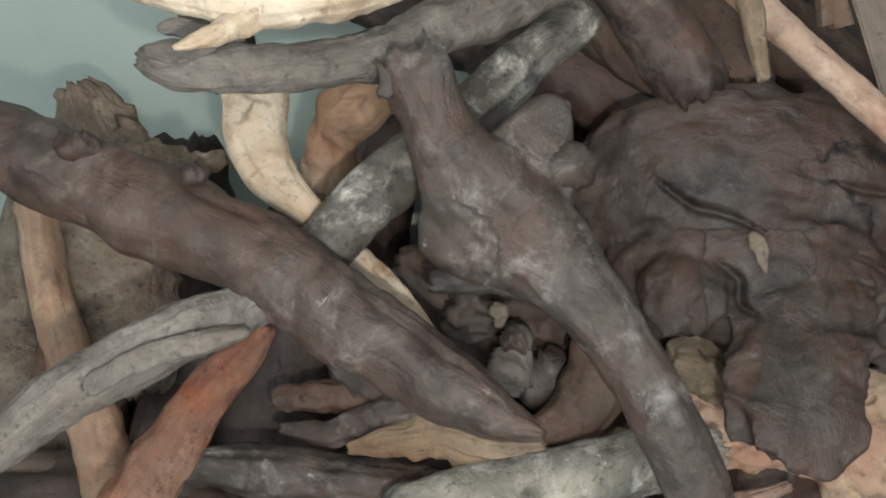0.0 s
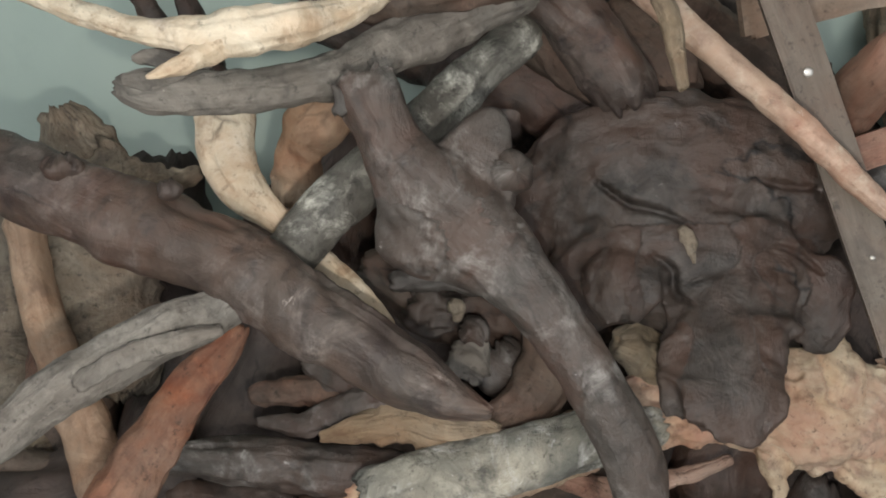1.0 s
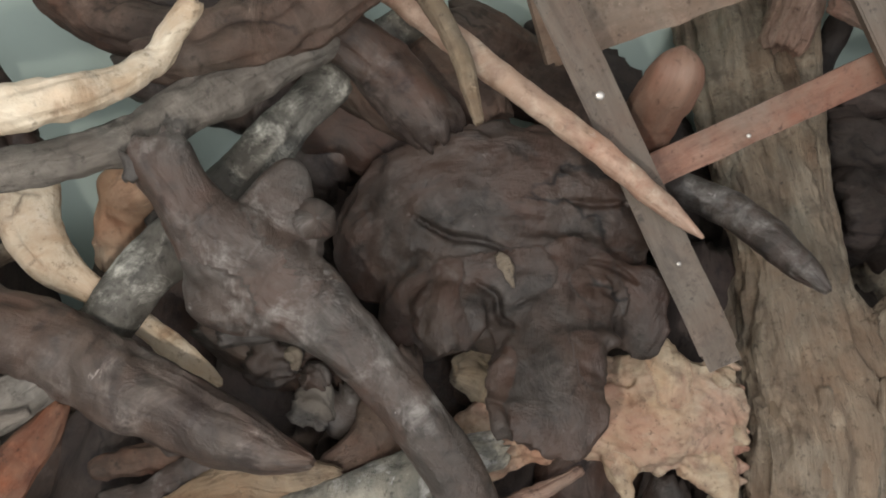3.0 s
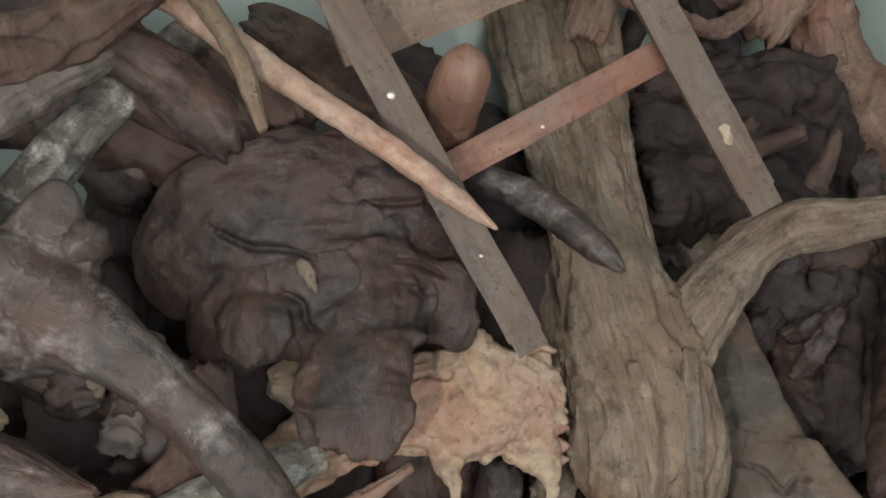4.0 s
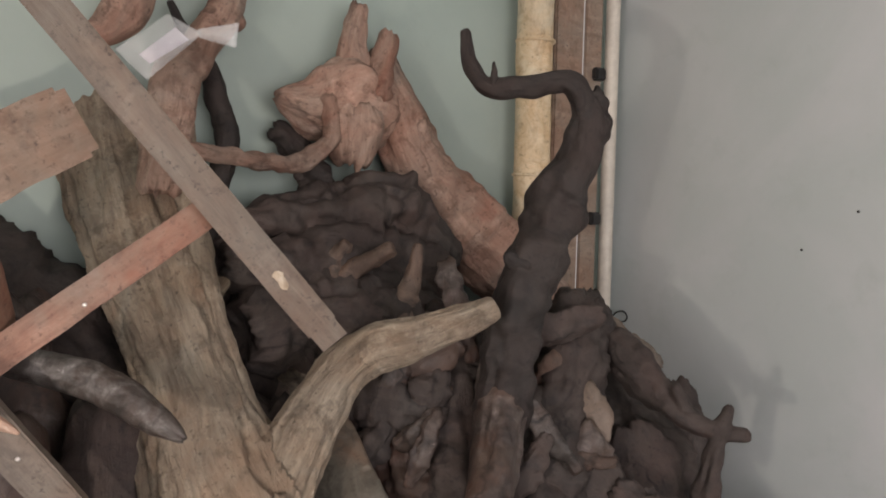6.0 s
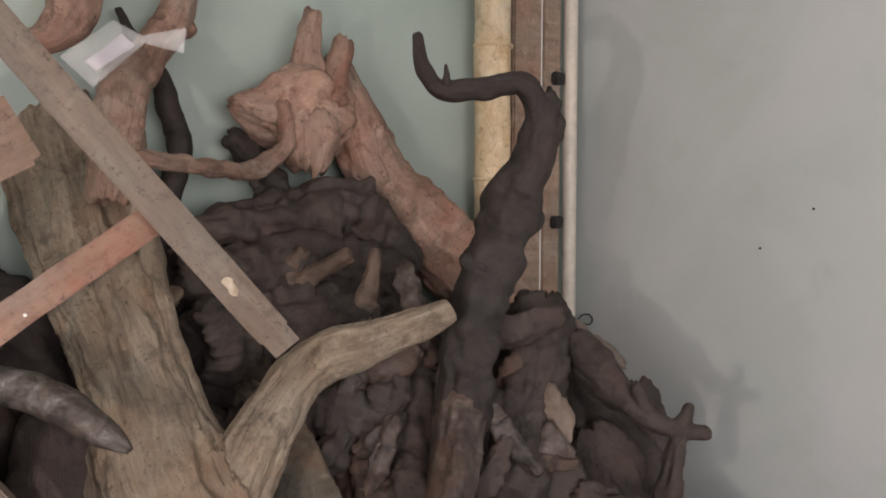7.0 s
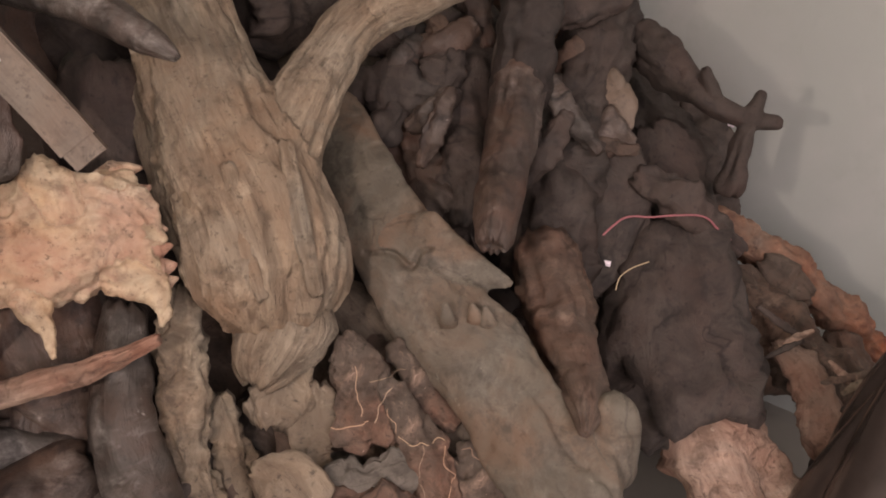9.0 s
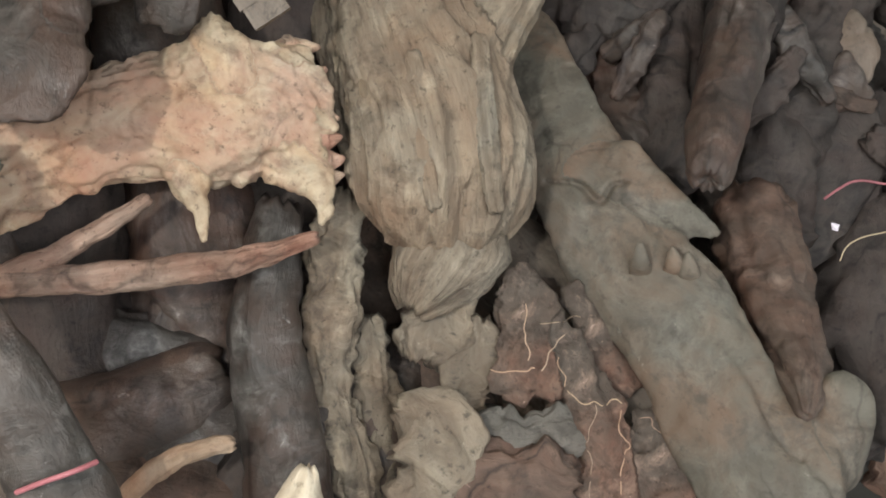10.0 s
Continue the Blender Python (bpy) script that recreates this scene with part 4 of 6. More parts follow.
wood("side_shoot", TAN, [(0.302, 1.168, 1.517, 0.020), (0.343, 1.124, 1.471, 0.019), (0.380, 1.079, 1.418, 0.017), (0.402, 1.048, 1.368, 0.014), (0.420, 1.015, 1.318, 0.008)], (-0.12, -0.99, -0.00), parent=twig, lump=0.08, seg=18)
ladder = tagged(new("broken_ladder"), "broken ladder frame of weathered laths nailed together, leaning on the trunk", "ladder")
board("rail", (0.492, 1.179, 1.588), (0.890, 0.978, 1.007), 0.062, 0.028, (-0.17, -0.97, -0.17), LATH, ladder, "grey weathered rail", 1)
board("rail", (0.742, 1.230, 2.049), (1.342, 1.030, 1.274), 0.066, 0.028, (-0.10, -0.95, -0.28), LATH, ladder, "grey weathered rail with a pale patch", 2)
board("rung", (0.746, 1.150, 1.267), (1.146, 1.140, 1.535), 0.058, 0.022, (-0.24, -0.96, 0.12), BATTEN, ladder, "reddish batten nailed across", 3)
board("rung", (0.548, 1.276, 1.480), (0.946, 1.300, 1.696), 0.142, 0.020, (-0.09, -1.00, -0.03), POSTWOOD, ladder, "wide brown board nailed across", 4)
nail(ladder, (0.624, 1.097, 1.389), (-0.17, -0.99, 0.03), 0.012)
# thin cream-coloured patch lying on the second rail
wood("pale_scar", CREAM, [(1.253, 1.045, 1.381, 0.006), (1.245, 1.048, 1.392, 0.012), (1.234, 1.052, 1.406, 0.014), (1.227, 1.054, 1.415, 0.008)], (-0.10, -0.95, -0.28), "small flat pale patch", parent=ladder, flat=0.18, jag=0.2, seg=20, cracks=0)
nail(ladder, (0.907, 1.116, 1.369), (-0.35, -0.93, 0.05), 0.006)
nail(ladder, (0.786, 1.015, 1.153), (-0.31, -0.93, 0.20), 0.006)
wood("tongue_branch", SMOKE, [(0.765, 1.253, 1.276, 0.029), (0.851, 1.168, 1.255, 0.031), (0.917, 1.102, 1.237, 0.033), (0.974, 1.031, 1.198, 0.030), (1.006, 0.989, 1.171, 0.020), (1.024, 0.963, 1.154, 0.008)], (-0.37, -0.91, 0.16), "smooth grey branch with a tongue-shaped tip", lump=0.07, groove=0.02)
wood("sawn_log", BATTEN, [(0.731, 1.072, 1.485, 0.039), (0.733, 1.079, 1.442, 0.046), (0.752, 1.172, 1.374, 0.051), (0.784, 1.325, 1.257, 0.054)], (-0.24, -0.97, 0.03), "reddish sawn log stub with a rounded end", flat=0.8, ends=('round', 'broken'), lump=0.05, square=0.7)
trunk = fused("ribbed_tree_trunk", OLIVE, [
    ([(1.078, 1.805, 1.814, 0.137), (1.094, 1.602, 1.561, 0.128), (1.106, 1.402, 1.339, 0.111), (1.124, 1.255, 1.176, 0.103), (1.137, 1.172, 1.065, 0.122), (1.150, 1.077, 0.951, 0.143), (1.157, 1.006, 0.861, 0.149), (1.161, 0.974, 0.784, 0.146), (1.161, 0.963, 0.722, 0.128), (1.162, 0.965, 0.686, 0.099)], dict(flat=0.6, lump=0.04, groove=0.13, ends=("broken", "broken"), seg=72, cracks=9, square=0.6)),
    ([(1.193, 1.055, 0.859, 0.067), (1.231, 1.063, 0.953, 0.074), (1.281, 1.084, 1.035, 0.071), (1.340, 1.099, 1.117, 0.065), (1.400, 1.096, 1.193, 0.059), (1.451, 1.066, 1.236, 0.056), (1.508, 1.012, 1.258, 0.050), (1.585, 0.970, 1.292, 0.040), (1.672, 0.935, 1.331, 0.028)], dict(lump=0.08, groove=0.09, cracks=5, ends=("round", "cut"))),
    ([(1.229, 1.617, 1.736, 0.040), (1.208, 1.466, 1.496, 0.044), (1.201, 1.312, 1.281, 0.036), (1.234, 1.215, 1.116, 0.035), (1.263, 1.158, 1.020, 0.035)], dict(groove=0.1, lump=0.06)),
    ([(1.032, 1.284, 1.103, 0.021), (1.048, 1.217, 1.008, 0.036), (1.054, 1.128, 0.897, 0.041), (1.060, 1.059, 0.787, 0.030)], dict(groove=0.1, lump=0.1)),
], (-0.33, -0.92, 0.23), "big grey-olive ribbed tree trunk with a sawn side branch", voxel=0.0045, soften=2, relief=0.0012, scale=40)
wood("butt", OLIVE, [(1.186, 0.974, 0.734, 0.112), (1.167, 0.956, 0.684, 0.104), (1.135, 0.946, 0.637, 0.080), (1.107, 0.943, 0.586, 0.039)], (-0.43, -0.85, 0.29), "pale torn butt end", parent=trunk, flat=0.5, lump=0.1, jag=0.1, groove=0.1, cracks=4)
wood("rib", TAN, [(1.055, 1.088, 0.994, 0.011), (1.047, 1.011, 0.882, 0.014), (1.052, 0.962, 0.780, 0.013), (1.064, 0.949, 0.735, 0.007)], (-0.37, -0.92, 0.15), parent=trunk, flat=0.6, seg=20, lump=0.1, cracks=1)
wood("rib", OLIVE, [(1.108, 1.008, 0.977, 0.013), (1.100, 0.938, 0.852, 0.016), (1.113, 0.898, 0.759, 0.012)], (-0.42, -0.90, 0.14), parent=trunk, flat=0.5, seg=20, lump=0.1, cracks=1)
wood("rib", OLIVE, [(1.207, 0.992, 1.009, 0.015), (1.192, 0.911, 0.875, 0.018), (1.199, 0.865, 0.757, 0.012)], (-0.49, -0.86, 0.12), parent=trunk, flat=0.5, seg=20, lump=0.1, cracks=1)
slab_wood = fused("driftwood_plank", SLATE, [
    ([(1.449, 1.306, 1.053, 0.054), (1.431, 1.112, 0.899, 0.080), (1.423, 0.973, 0.782, 0.093), (1.441, 0.861, 0.683, 0.098), (1.468, 0.754, 0.613, 0.099), (1.488, 0.658, 0.531, 0.095), (1.503, 0.564, 0.449, 0.105), (1.512, 0.468, 0.384, 0.106)], dict(flat=0.4, lump=0.06, groove=0.04, ends=("round", "round"), cracks=4, jag=0.05)),
    ([(1.417, 0.965, 0.803, 0.081), (1.466, 0.879, 0.778, 0.063), (1.516, 0.821, 0.753, 0.036), (1.567, 0.777, 0.733, 0.009)], dict(flat=0.3, lump=0.08, groove=0.04, ends=("round", "round"), cracks=2, jag=0.05)),
    ([(1.551, 0.521, 0.429, 0.064), (1.590, 0.529, 0.513, 0.050), (1.594, 0.534, 0.572, 0.043), (1.606, 0.548, 0.598, 0.032)], dict(flat=0.6, lump=0.05, groove=0.04, ends=("round", "round"), cracks=1, jag=0)),
], (-0.65, -0.71, 0.27), "broad flat grey-green slab with a fin and a blunt stub", relief=0.0016, scale=26, cuts=[[(1.338, 0.971, 0.785), (1.380, 0.927, 0.790), (1.407, 0.894, 0.766), (1.421, 0.885, 0.796), (1.446, 0.874, 0.801)]])
wood("splinter", SLATE, [(1.435, 0.805, 0.665, 0.018), (1.418, 0.790, 0.701, 0.014), (1.415, 0.794, 0.725, 0.004)], (-0.65, -0.72, 0.24), parent=slab_wood, flat=0.6, seg=14, cracks=0)
wood("splinter", SLATE, [(1.478, 0.777, 0.664, 0.018), (1.460, 0.763, 0.700, 0.014), (1.456, 0.767, 0.724, 0.004)], (-0.68, -0.70, 0.24), parent=slab_wood, flat=0.6, seg=14, cracks=0)
wood("splinter", SLATE, [(1.495, 0.760, 0.659, 0.018), (1.477, 0.746, 0.695, 0.014), (1.473, 0.751, 0.719, 0.004)], (-0.69, -0.68, 0.25), parent=slab_wood, flat=0.6, seg=14, cracks=0)
log = wood("pink_branch", ROSE, [(0.403, 1.133, 0.617, 0.023), (0.541, 1.087, 0.623, 0.022), (0.684, 1.041, 0.636, 0.023), (0.832, 0.995, 0.661, 0.022), (0.907, 0.969, 0.688, 0.015), (0.952, 0.947, 0.710, 0.011)], (-0.10, -0.95, 0.31), "rosy brown forked branch under the stump", lump=0.08)
wood("fork", ROSE, [(0.498, 1.102, 0.612, 0.019), (0.599, 1.073, 0.657, 0.016), (0.673, 1.069, 0.700, 0.014), (0.739, 1.079, 0.742, 0.010)], (-0.01, -0.96, 0.28), parent=log)
wood("driftwood_post", SMOKE, [(0.948, 1.127, 0.716, 0.040), (0.919, 1.075, 0.628, 0.048), (0.894, 1.022, 0.545, 0.054), (0.901, 0.972, 0.452, 0.062), (0.909, 0.908, 0.360, 0.066), (0.903, 0.847, 0.276, 0.064)], (-0.24, -0.87, 0.43), "dark grey post with a worn brown knee", lump=0.1, groove=0.02)
wood("twisted_root", BARK, [(1.040, 1.061, 0.749, 0.035), (1.015, 1.029, 0.655, 0.043), (1.003, 1.006, 0.559, 0.045), (0.991, 0.972, 0.459, 0.039), (1.007, 0.912, 0.389, 0.034), (1.011, 0.856, 0.283, 0.038)], (-0.32, -0.86, 0.41), "twisted tan root full of holes", lump=0.32, groove=0.16, jag=0.28, rough=0.16, flat=0.6, cracks=6)
wood("twisted_root", BARK, [(1.061, 1.007, 0.554, 0.023), (1.069, 0.972, 0.448, 0.036), (1.060, 0.921, 0.354, 0.035), (1.039, 0.875, 0.253, 0.035)], (-0.34, -0.81, 0.48), "pitted grey-tan twisted root", lump=0.32, groove=0.16, jag=0.28, rough=0.16, flat=0.6, cracks=6)
wood("flaking_log", FLAKE, [(1.306, 1.121, 0.578, 0.102), (1.345, 0.968, 0.510, 0.114), (1.393, 0.879, 0.426, 0.112), (1.425, 0.804, 0.332, 0.105), (1.433, 0.729, 0.227, 0.103)], (-0.55, -0.71, 0.44), "log with flaking red and grey bark", flat=0.5, lump=0.18, groove=0.14, jag=0.1)
wood("driftwood_log", ASH, [(1.166, 1.067, 0.434, 0.040), (1.187, 1.005, 0.372, 0.063), (1.258, 0.916, 0.320, 0.080), (1.324, 0.828, 0.273, 0.091)], (-0.44, -0.75, 0.48), "grey log covered in bark", flat=0.6, lump=0.2, groove=0.12)
wood("driftwood_plank", LATH, [(1.355, 1.081, 0.668, 0.047), (1.391, 0.965, 0.599, 0.066), (1.432, 0.844, 0.525, 0.070), (1.458, 0.733, 0.447, 0.064)], (-0.50, -0.76, 0.42), "plain grey-brown slab between trunk and flat wood", flat=0.2, lump=0.04, groove=0.03, cracks=2)
wood("driftwood_shard", OCHRE, [(0.663, 0.873, 0.371, 0.015), (0.707, 0.876, 0.407, 0.017), (0.750, 0.874, 0.434, 0.016), (0.817, 0.852, 0.452, 0.011)], (-0.10, -0.84, 0.53), "pale orange shard of wood", lump=0.15)
wood("bleached_stub", CREAM, [(0.872, 0.746, 0.356, 0.042), (0.885, 0.769, 0.398, 0.036), (0.895, 0.780, 0.427, 0.022), (0.900, 0.785, 0.440, 0.015)], (-0.25, -0.79, 0.56), "bleached cream stub with a chipped top", lump=0.15, jag=0.1, groove=0.02)
wood("driftwood_log", SMOKE, [(0.439, 1.342, 0.483, 0.054), (0.589, 1.269, 0.466, 0.063), (0.741, 1.191, 0.452, 0.068), (0.842, 1.134, 0.433, 0.059)], (-0.03, -0.92, 0.39), "dark grey log low in the pile", lump=0.12, groove=0.02)
wood("driftwood_log", UMBER, [(0.810, 1.223, 0.536, 0.052), (0.774, 1.170, 0.436, 0.059), (0.747, 1.109, 0.325, 0.066), (0.720, 1.039, 0.217, 0.064)], (-0.11, -0.88, 0.46), "dark brown upright log low in the pile", lump=0.12, groove=0.02)
rotten = fused("rotten_log", FLAKE, [
    ([(1.263, 0.910, 0.659, 0.036), (1.267, 0.867, 0.589, 0.055), (1.263, 0.831, 0.527, 0.069), (1.269, 0.804, 0.472, 0.048)], dict(flat=0.35, lump=0.3, groove=0.14, jag=0.3, rough=0.16, cracks=5)),
    ([(1.310, 0.830, 0.561, 0.044), (1.338, 0.771, 0.497, 0.045), (1.344, 0.724, 0.434, 0.050), (1.336, 0.681, 0.364, 0.063), (1.334, 0.652, 0.306, 0.067)], dict(flat=0.4, lump=0.3, groove=0.14, jag=0.3, rough=0.16, cracks=5)),
    ([(1.429, 0.728, 0.476, 0.044), (1.418, 0.683, 0.425, 0.058), (1.412, 0.632, 0.369, 0.071), (1.417, 0.602, 0.321, 0.075)], dict(flat=0.4, lump=0.3, groove=0.14, jag=0.3, rough=0.16, cracks=5)),
    ([(1.358, 0.876, 0.635, 0.027), (1.388, 0.823, 0.555, 0.041), (1.435, 0.764, 0.487, 0.041)], dict(flat=0.35, lump=0.3, groove=0.14, jag=0.3, rough=0.16, cracks=5)),
], (-0.52, -0.75, 0.41), "rotten red-brown log with flaking bark and pale threads", relief=0.006, scale=34)
thread(rotten, [(1.257, 0.841, 0.618), (1.253, 0.829, 0.577), (1.253, 0.816, 0.535)], (-0.53, -0.77, 0.37), 0.0009, FLESH, "pale root thread")
thread(rotten, [(1.275, 0.823, 0.591), (1.295, 0.814, 0.597), (1.330, 0.799, 0.607)], (-0.56, -0.75, 0.35), 0.0006, FLESH, "pale root thread")
thread(rotten, [(1.202, 0.837, 0.518), (1.229, 0.822, 0.517), (1.264, 0.806, 0.524)], (-0.50, -0.76, 0.42), 0.0009, FLESH, "pale root thread")
thread(rotten, [(1.299, 0.793, 0.540), (1.302, 0.785, 0.519), (1.303, 0.778, 0.499)], (-0.56, -0.72, 0.41), 0.0006, FLESH, "pale root thread")
thread(rotten, [(1.308, 0.773, 0.491), (1.343, 0.753, 0.484), (1.386, 0.734, 0.494)], (-0.58, -0.69, 0.43), 0.0009, FLESH, "pale root thread")
thread(rotten, [(1.339, 0.753, 0.477), (1.332, 0.739, 0.427), (1.331, 0.712, 0.343)], (-0.57, -0.67, 0.48), 0.0006, FLESH, "pale root thread")
thread(rotten, [(1.377, 0.734, 0.481), (1.378, 0.712, 0.415), (1.366, 0.695, 0.347)], (-0.60, -0.64, 0.48), 0.0009, FLESH, "pale root thread")
thread(rotten, [(1.215, 0.818, 0.482), (1.225, 0.804, 0.454), (1.260, 0.784, 0.449)], (-0.50, -0.73, 0.46), 0.0006, FLESH, "pale root thread")
thread(rotten, [(1.305, 0.804, 0.582), (1.285, 0.806, 0.555), (1.271, 0.801, 0.521)], (-0.55, -0.74, 0.38), 0.0009, FLESH, "pale root thread")
thread(rotten, [(1.400, 0.717, 0.467), (1.430, 0.697, 0.453), (1.451, 0.676, 0.422)], (-0.64, -0.63, 0.45), 0.0006, FLESH, "pale root thread")
wood("bark_plate", BARK, [(1.186, 0.960, 0.619, 0.046), (1.153, 0.943, 0.550, 0.056), (1.130, 0.937, 0.496, 0.045)], (-0.52, -0.75, 0.41), "grey-tan bark plate under the trunk", flat=0.3, jag=0.35, lump=0.25, rough=0.18, cracks=6)
wood("bark_plate", BARK, [(1.210, 0.910, 0.577, 0.036), (1.194, 0.895, 0.507, 0.047), (1.174, 0.873, 0.442, 0.038), (1.190, 0.835, 0.389, 0.027)], (-0.52, -0.75, 0.41), "furrowed brown bark strip hanging down", flat=0.35, jag=0.3, lump=0.25, rough=0.18, cracks=6)
wood("bark_plate", BARK, [(1.071, 0.883, 0.452, 0.031), (1.100, 0.840, 0.439, 0.053), (1.100, 0.800, 0.388, 0.059), (1.066, 0.774, 0.326, 0.049)], (-0.52, -0.75, 0.41), "tan knotty bark plate full of pits", flat=0.4, jag=0.3, lump=0.35, rough=0.2, cracks=6)
wood("rotten_wood", ASH, [(1.174, 0.822, 0.429, 0.029), (1.214, 0.787, 0.422, 0.048), (1.269, 0.763, 0.435, 0.045), (1.319, 0.740, 0.444, 0.031)], (-0.52, -0.75, 0.41), "grey-blue rotten wood with a round hollow knot", flat=0.4, jag=0.3, lump=0.35, rough=0.2, cracks=6)
wood("rotten_wood", BROWN, [(1.119, 0.772, 0.334, 0.050), (1.174, 0.758, 0.379, 0.055), (1.234, 0.729, 0.385, 0.052), (1.286, 0.701, 0.382, 0.039)], (-0.52, -0.75, 0.41), "dull brown rotten wood low in the pile", flat=0.4, jag=0.3, lump=0.35, rough=0.2, cracks=6)
log = wood("charred_branch", EBONY_BACKLIT, [(1.758, 1.167, 1.945, 0.012), (1.758, 1.145, 1.864, 0.019), (1.772, 1.106, 1.815, 0.022), (1.838, 1.033, 1.809, 0.025), (1.909, 0.968, 1.816, 0.029), (1.943, 0.947, 1.756, 0.038), (1.930, 0.951, 1.653, 0.050), (1.896, 0.989, 1.549, 0.066), (1.866, 0.995, 1.446, 0.069), (1.809, 1.007, 1.319, 0.062), (1.783, 1.016, 1.191, 0.062), (1.763, 1.001, 1.041, 0.067)], (-0.66, -0.75, -0.01), "black-brown snaking branch reaching up past the corner", lump=0.2, groove=0.02)
wood("thorn", EBONY_BACKLIT, [(1.782, 1.083, 1.807, 0.010), (1.774, 1.076, 1.838, 0.008), (1.771, 1.075, 1.864, 0.003)], (-0.62, -0.77, -0.15), parent=log, seg=12, cracks=0)
wood("burl", EBONY_BACKLIT, [(1.952, 0.957, 1.795, 0.038), (1.965, 0.933, 1.737, 0.032), (1.949, 0.925, 1.678, 0.019)], (-0.71, -0.69, -0.09), parent=log, lump=0.3)
wood("side_stub", EBONY_BACKLIT, [(1.802, 0.989, 1.411, 0.037), (1.765, 0.996, 1.423, 0.019), (1.749, 0.995, 1.432, 0.007)], (-0.64, -0.76, 0.09), parent=log, seg=16, cracks=0)
wood("driftwood_post", UMBER, [(1.855, 1.103, 1.251, 0.056), (1.725, 0.979, 1.046, 0.058), (1.606, 0.863, 0.926, 0.049), (1.529, 0.789, 0.866, 0.043), (1.491, 0.752, 0.829, 0.032)], (-0.61, -0.77, 0.20), "dark post with a pale worn foot", lump=0.08, groove=0.02)
wood("driftwood_log", EBONY, [(2.137, 1.112, 1.285, 0.093), (2.037, 1.068, 1.101, 0.097), (1.944, 1.029, 0.938, 0.095), (1.847, 0.962, 0.763, 0.092)], (-0.69, -0.71, 0.14), "black-brown log leaning in the corner", lump=0.14, groove=0.02, jag=0.16, rough=0.14, cracks=6)
wood("driftwood_plank", EBONY, [(1.934, 1.057, 1.024, 0.090), (1.940, 0.997, 0.921, 0.129), (1.945, 0.938, 0.821, 0.149), (1.898, 0.919, 0.711, 0.126), (1.859, 0.899, 0.617, 0.091)], (-0.67, -0.69, 0.29), "black-brown flat slab deep in the corner", flat=0.22, lump=0.08, groove=0.08, cracks=5, rough=0.08)
wood("driftwood_plank", EBONY, [(2.189, 1.015, 0.964, 0.073), (2.197, 0.955, 0.868, 0.107), (2.171, 0.895, 0.767, 0.113), (2.144, 0.836, 0.669, 0.097)], (-0.74, -0.63, 0.25), "black-brown broken slab behind the string", flat=0.25, lump=0.08, groove=0.08, cracks=5, rough=0.08, jag=0.1)
wood("driftwood_plank", EBONY, [(2.076, 0.816, 0.773, 0.104), (2.042, 0.770, 0.700, 0.130), (1.989, 0.706, 0.599, 0.153), (1.926, 0.619, 0.481, 0.168), (1.885, 0.556, 0.421, 0.162)], (-0.72, -0.58, 0.39), "black-brown broad furrowed slab with a string over it", flat=0.35, lump=0.1, groove=0.2, cracks=8, square=1.5, rough=0.1, ends=("cut", "broken"))
wood("driftwood_log", BROWN, [(1.748, 0.909, 0.769, 0.070), (1.696, 0.790, 0.663, 0.077), (1.627, 0.668, 0.594, 0.061), (1.556, 0.573, 0.567, 0.034), (1.511, 0.521, 0.554, 0.011)], (-0.62, -0.65, 0.43), "cracked brown log with a pointed foot", lump=0.1, groove=0.14, jag=0.06, rough=0.08, cracks=9)
log = fused("antler_branch", EBONY, [
    ([(2.197, 1.075, 1.171, 0.066), (2.176, 0.959, 1.119, 0.052), (2.176, 0.878, 1.068, 0.039), (2.190, 0.812, 1.030, 0.027), (2.242, 0.769, 1.006, 0.023), (2.301, 0.721, 0.995, 0.018)], dict(lump=0.12, groove=0.02)),
    ([(2.190, 0.812, 1.022, 0.022), (2.179, 0.824, 1.071, 0.019), (2.164, 0.841, 1.117, 0.012)], dict(seg=20)),
    ([(2.238, 0.772, 0.999, 0.022), (2.256, 0.760, 1.035, 0.018), (2.270, 0.752, 1.068, 0.011)], dict(seg=20)),
    ([(2.248, 0.765, 1.019, 0.019), (2.240, 0.766, 0.965, 0.022), (2.225, 0.773, 0.911, 0.027), (2.211, 0.777, 0.829, 0.035)], dict(seg=20)),
], (-0.79, -0.56, 0.27), "black branch with antler-like stubs against the wall", voxel=0.004)
wood("driftwood_log", RUST, [(2.284, 0.868, 0.755, 0.035), (2.373, 0.790, 0.680, 0.049), (2.497, 0.680, 0.557, 0.053), (2.715, 0.606, 0.375, 0.045), (2.928, 0.513, 0.204, 0.048)], (-0.83, -0.45, 0.33), "rusty tan log slanting down along the wall", lump=0.18, groove=0.12, jag=0.2, rough=0.12, cracks=5)
wood("driftwood_log", FLAKE, [(2.226, 0.766, 0.615, 0.060), (2.287, 0.642, 0.519, 0.078), (2.317, 0.519, 0.407, 0.082), (2.323, 0.401, 0.282, 0.080)], (-0.80, -0.44, 0.41), "brown flaking log low beside the grey wall", lump=0.2, groove=0.12, jag=0.2, rough=0.14, cracks=5)
wood("hollow_chunk", ROSE, [(1.922, 0.594, 0.457, 0.068), (1.930, 0.573, 0.405, 0.107), (1.935, 0.533, 0.331, 0.112), (1.937, 0.462, 0.237, 0.099)], (-0.74, -0.47, 0.49), "pale pinkish hollow chunk of wood", flat=0.6, lump=0.2, jag=0.2, rough=0.1)
wood("driftwood_log", LATH, [(2.444, 1.312, 1.166, 0.037), (2.466, 1.253, 1.117, 0.041), (2.492, 1.192, 1.071, 0.040), (2.500, 1.151, 1.045, 0.030)], (-0.75, -0.64, 0.20), "tan offcut with a notched end", flat=0.5, jag=0.2)
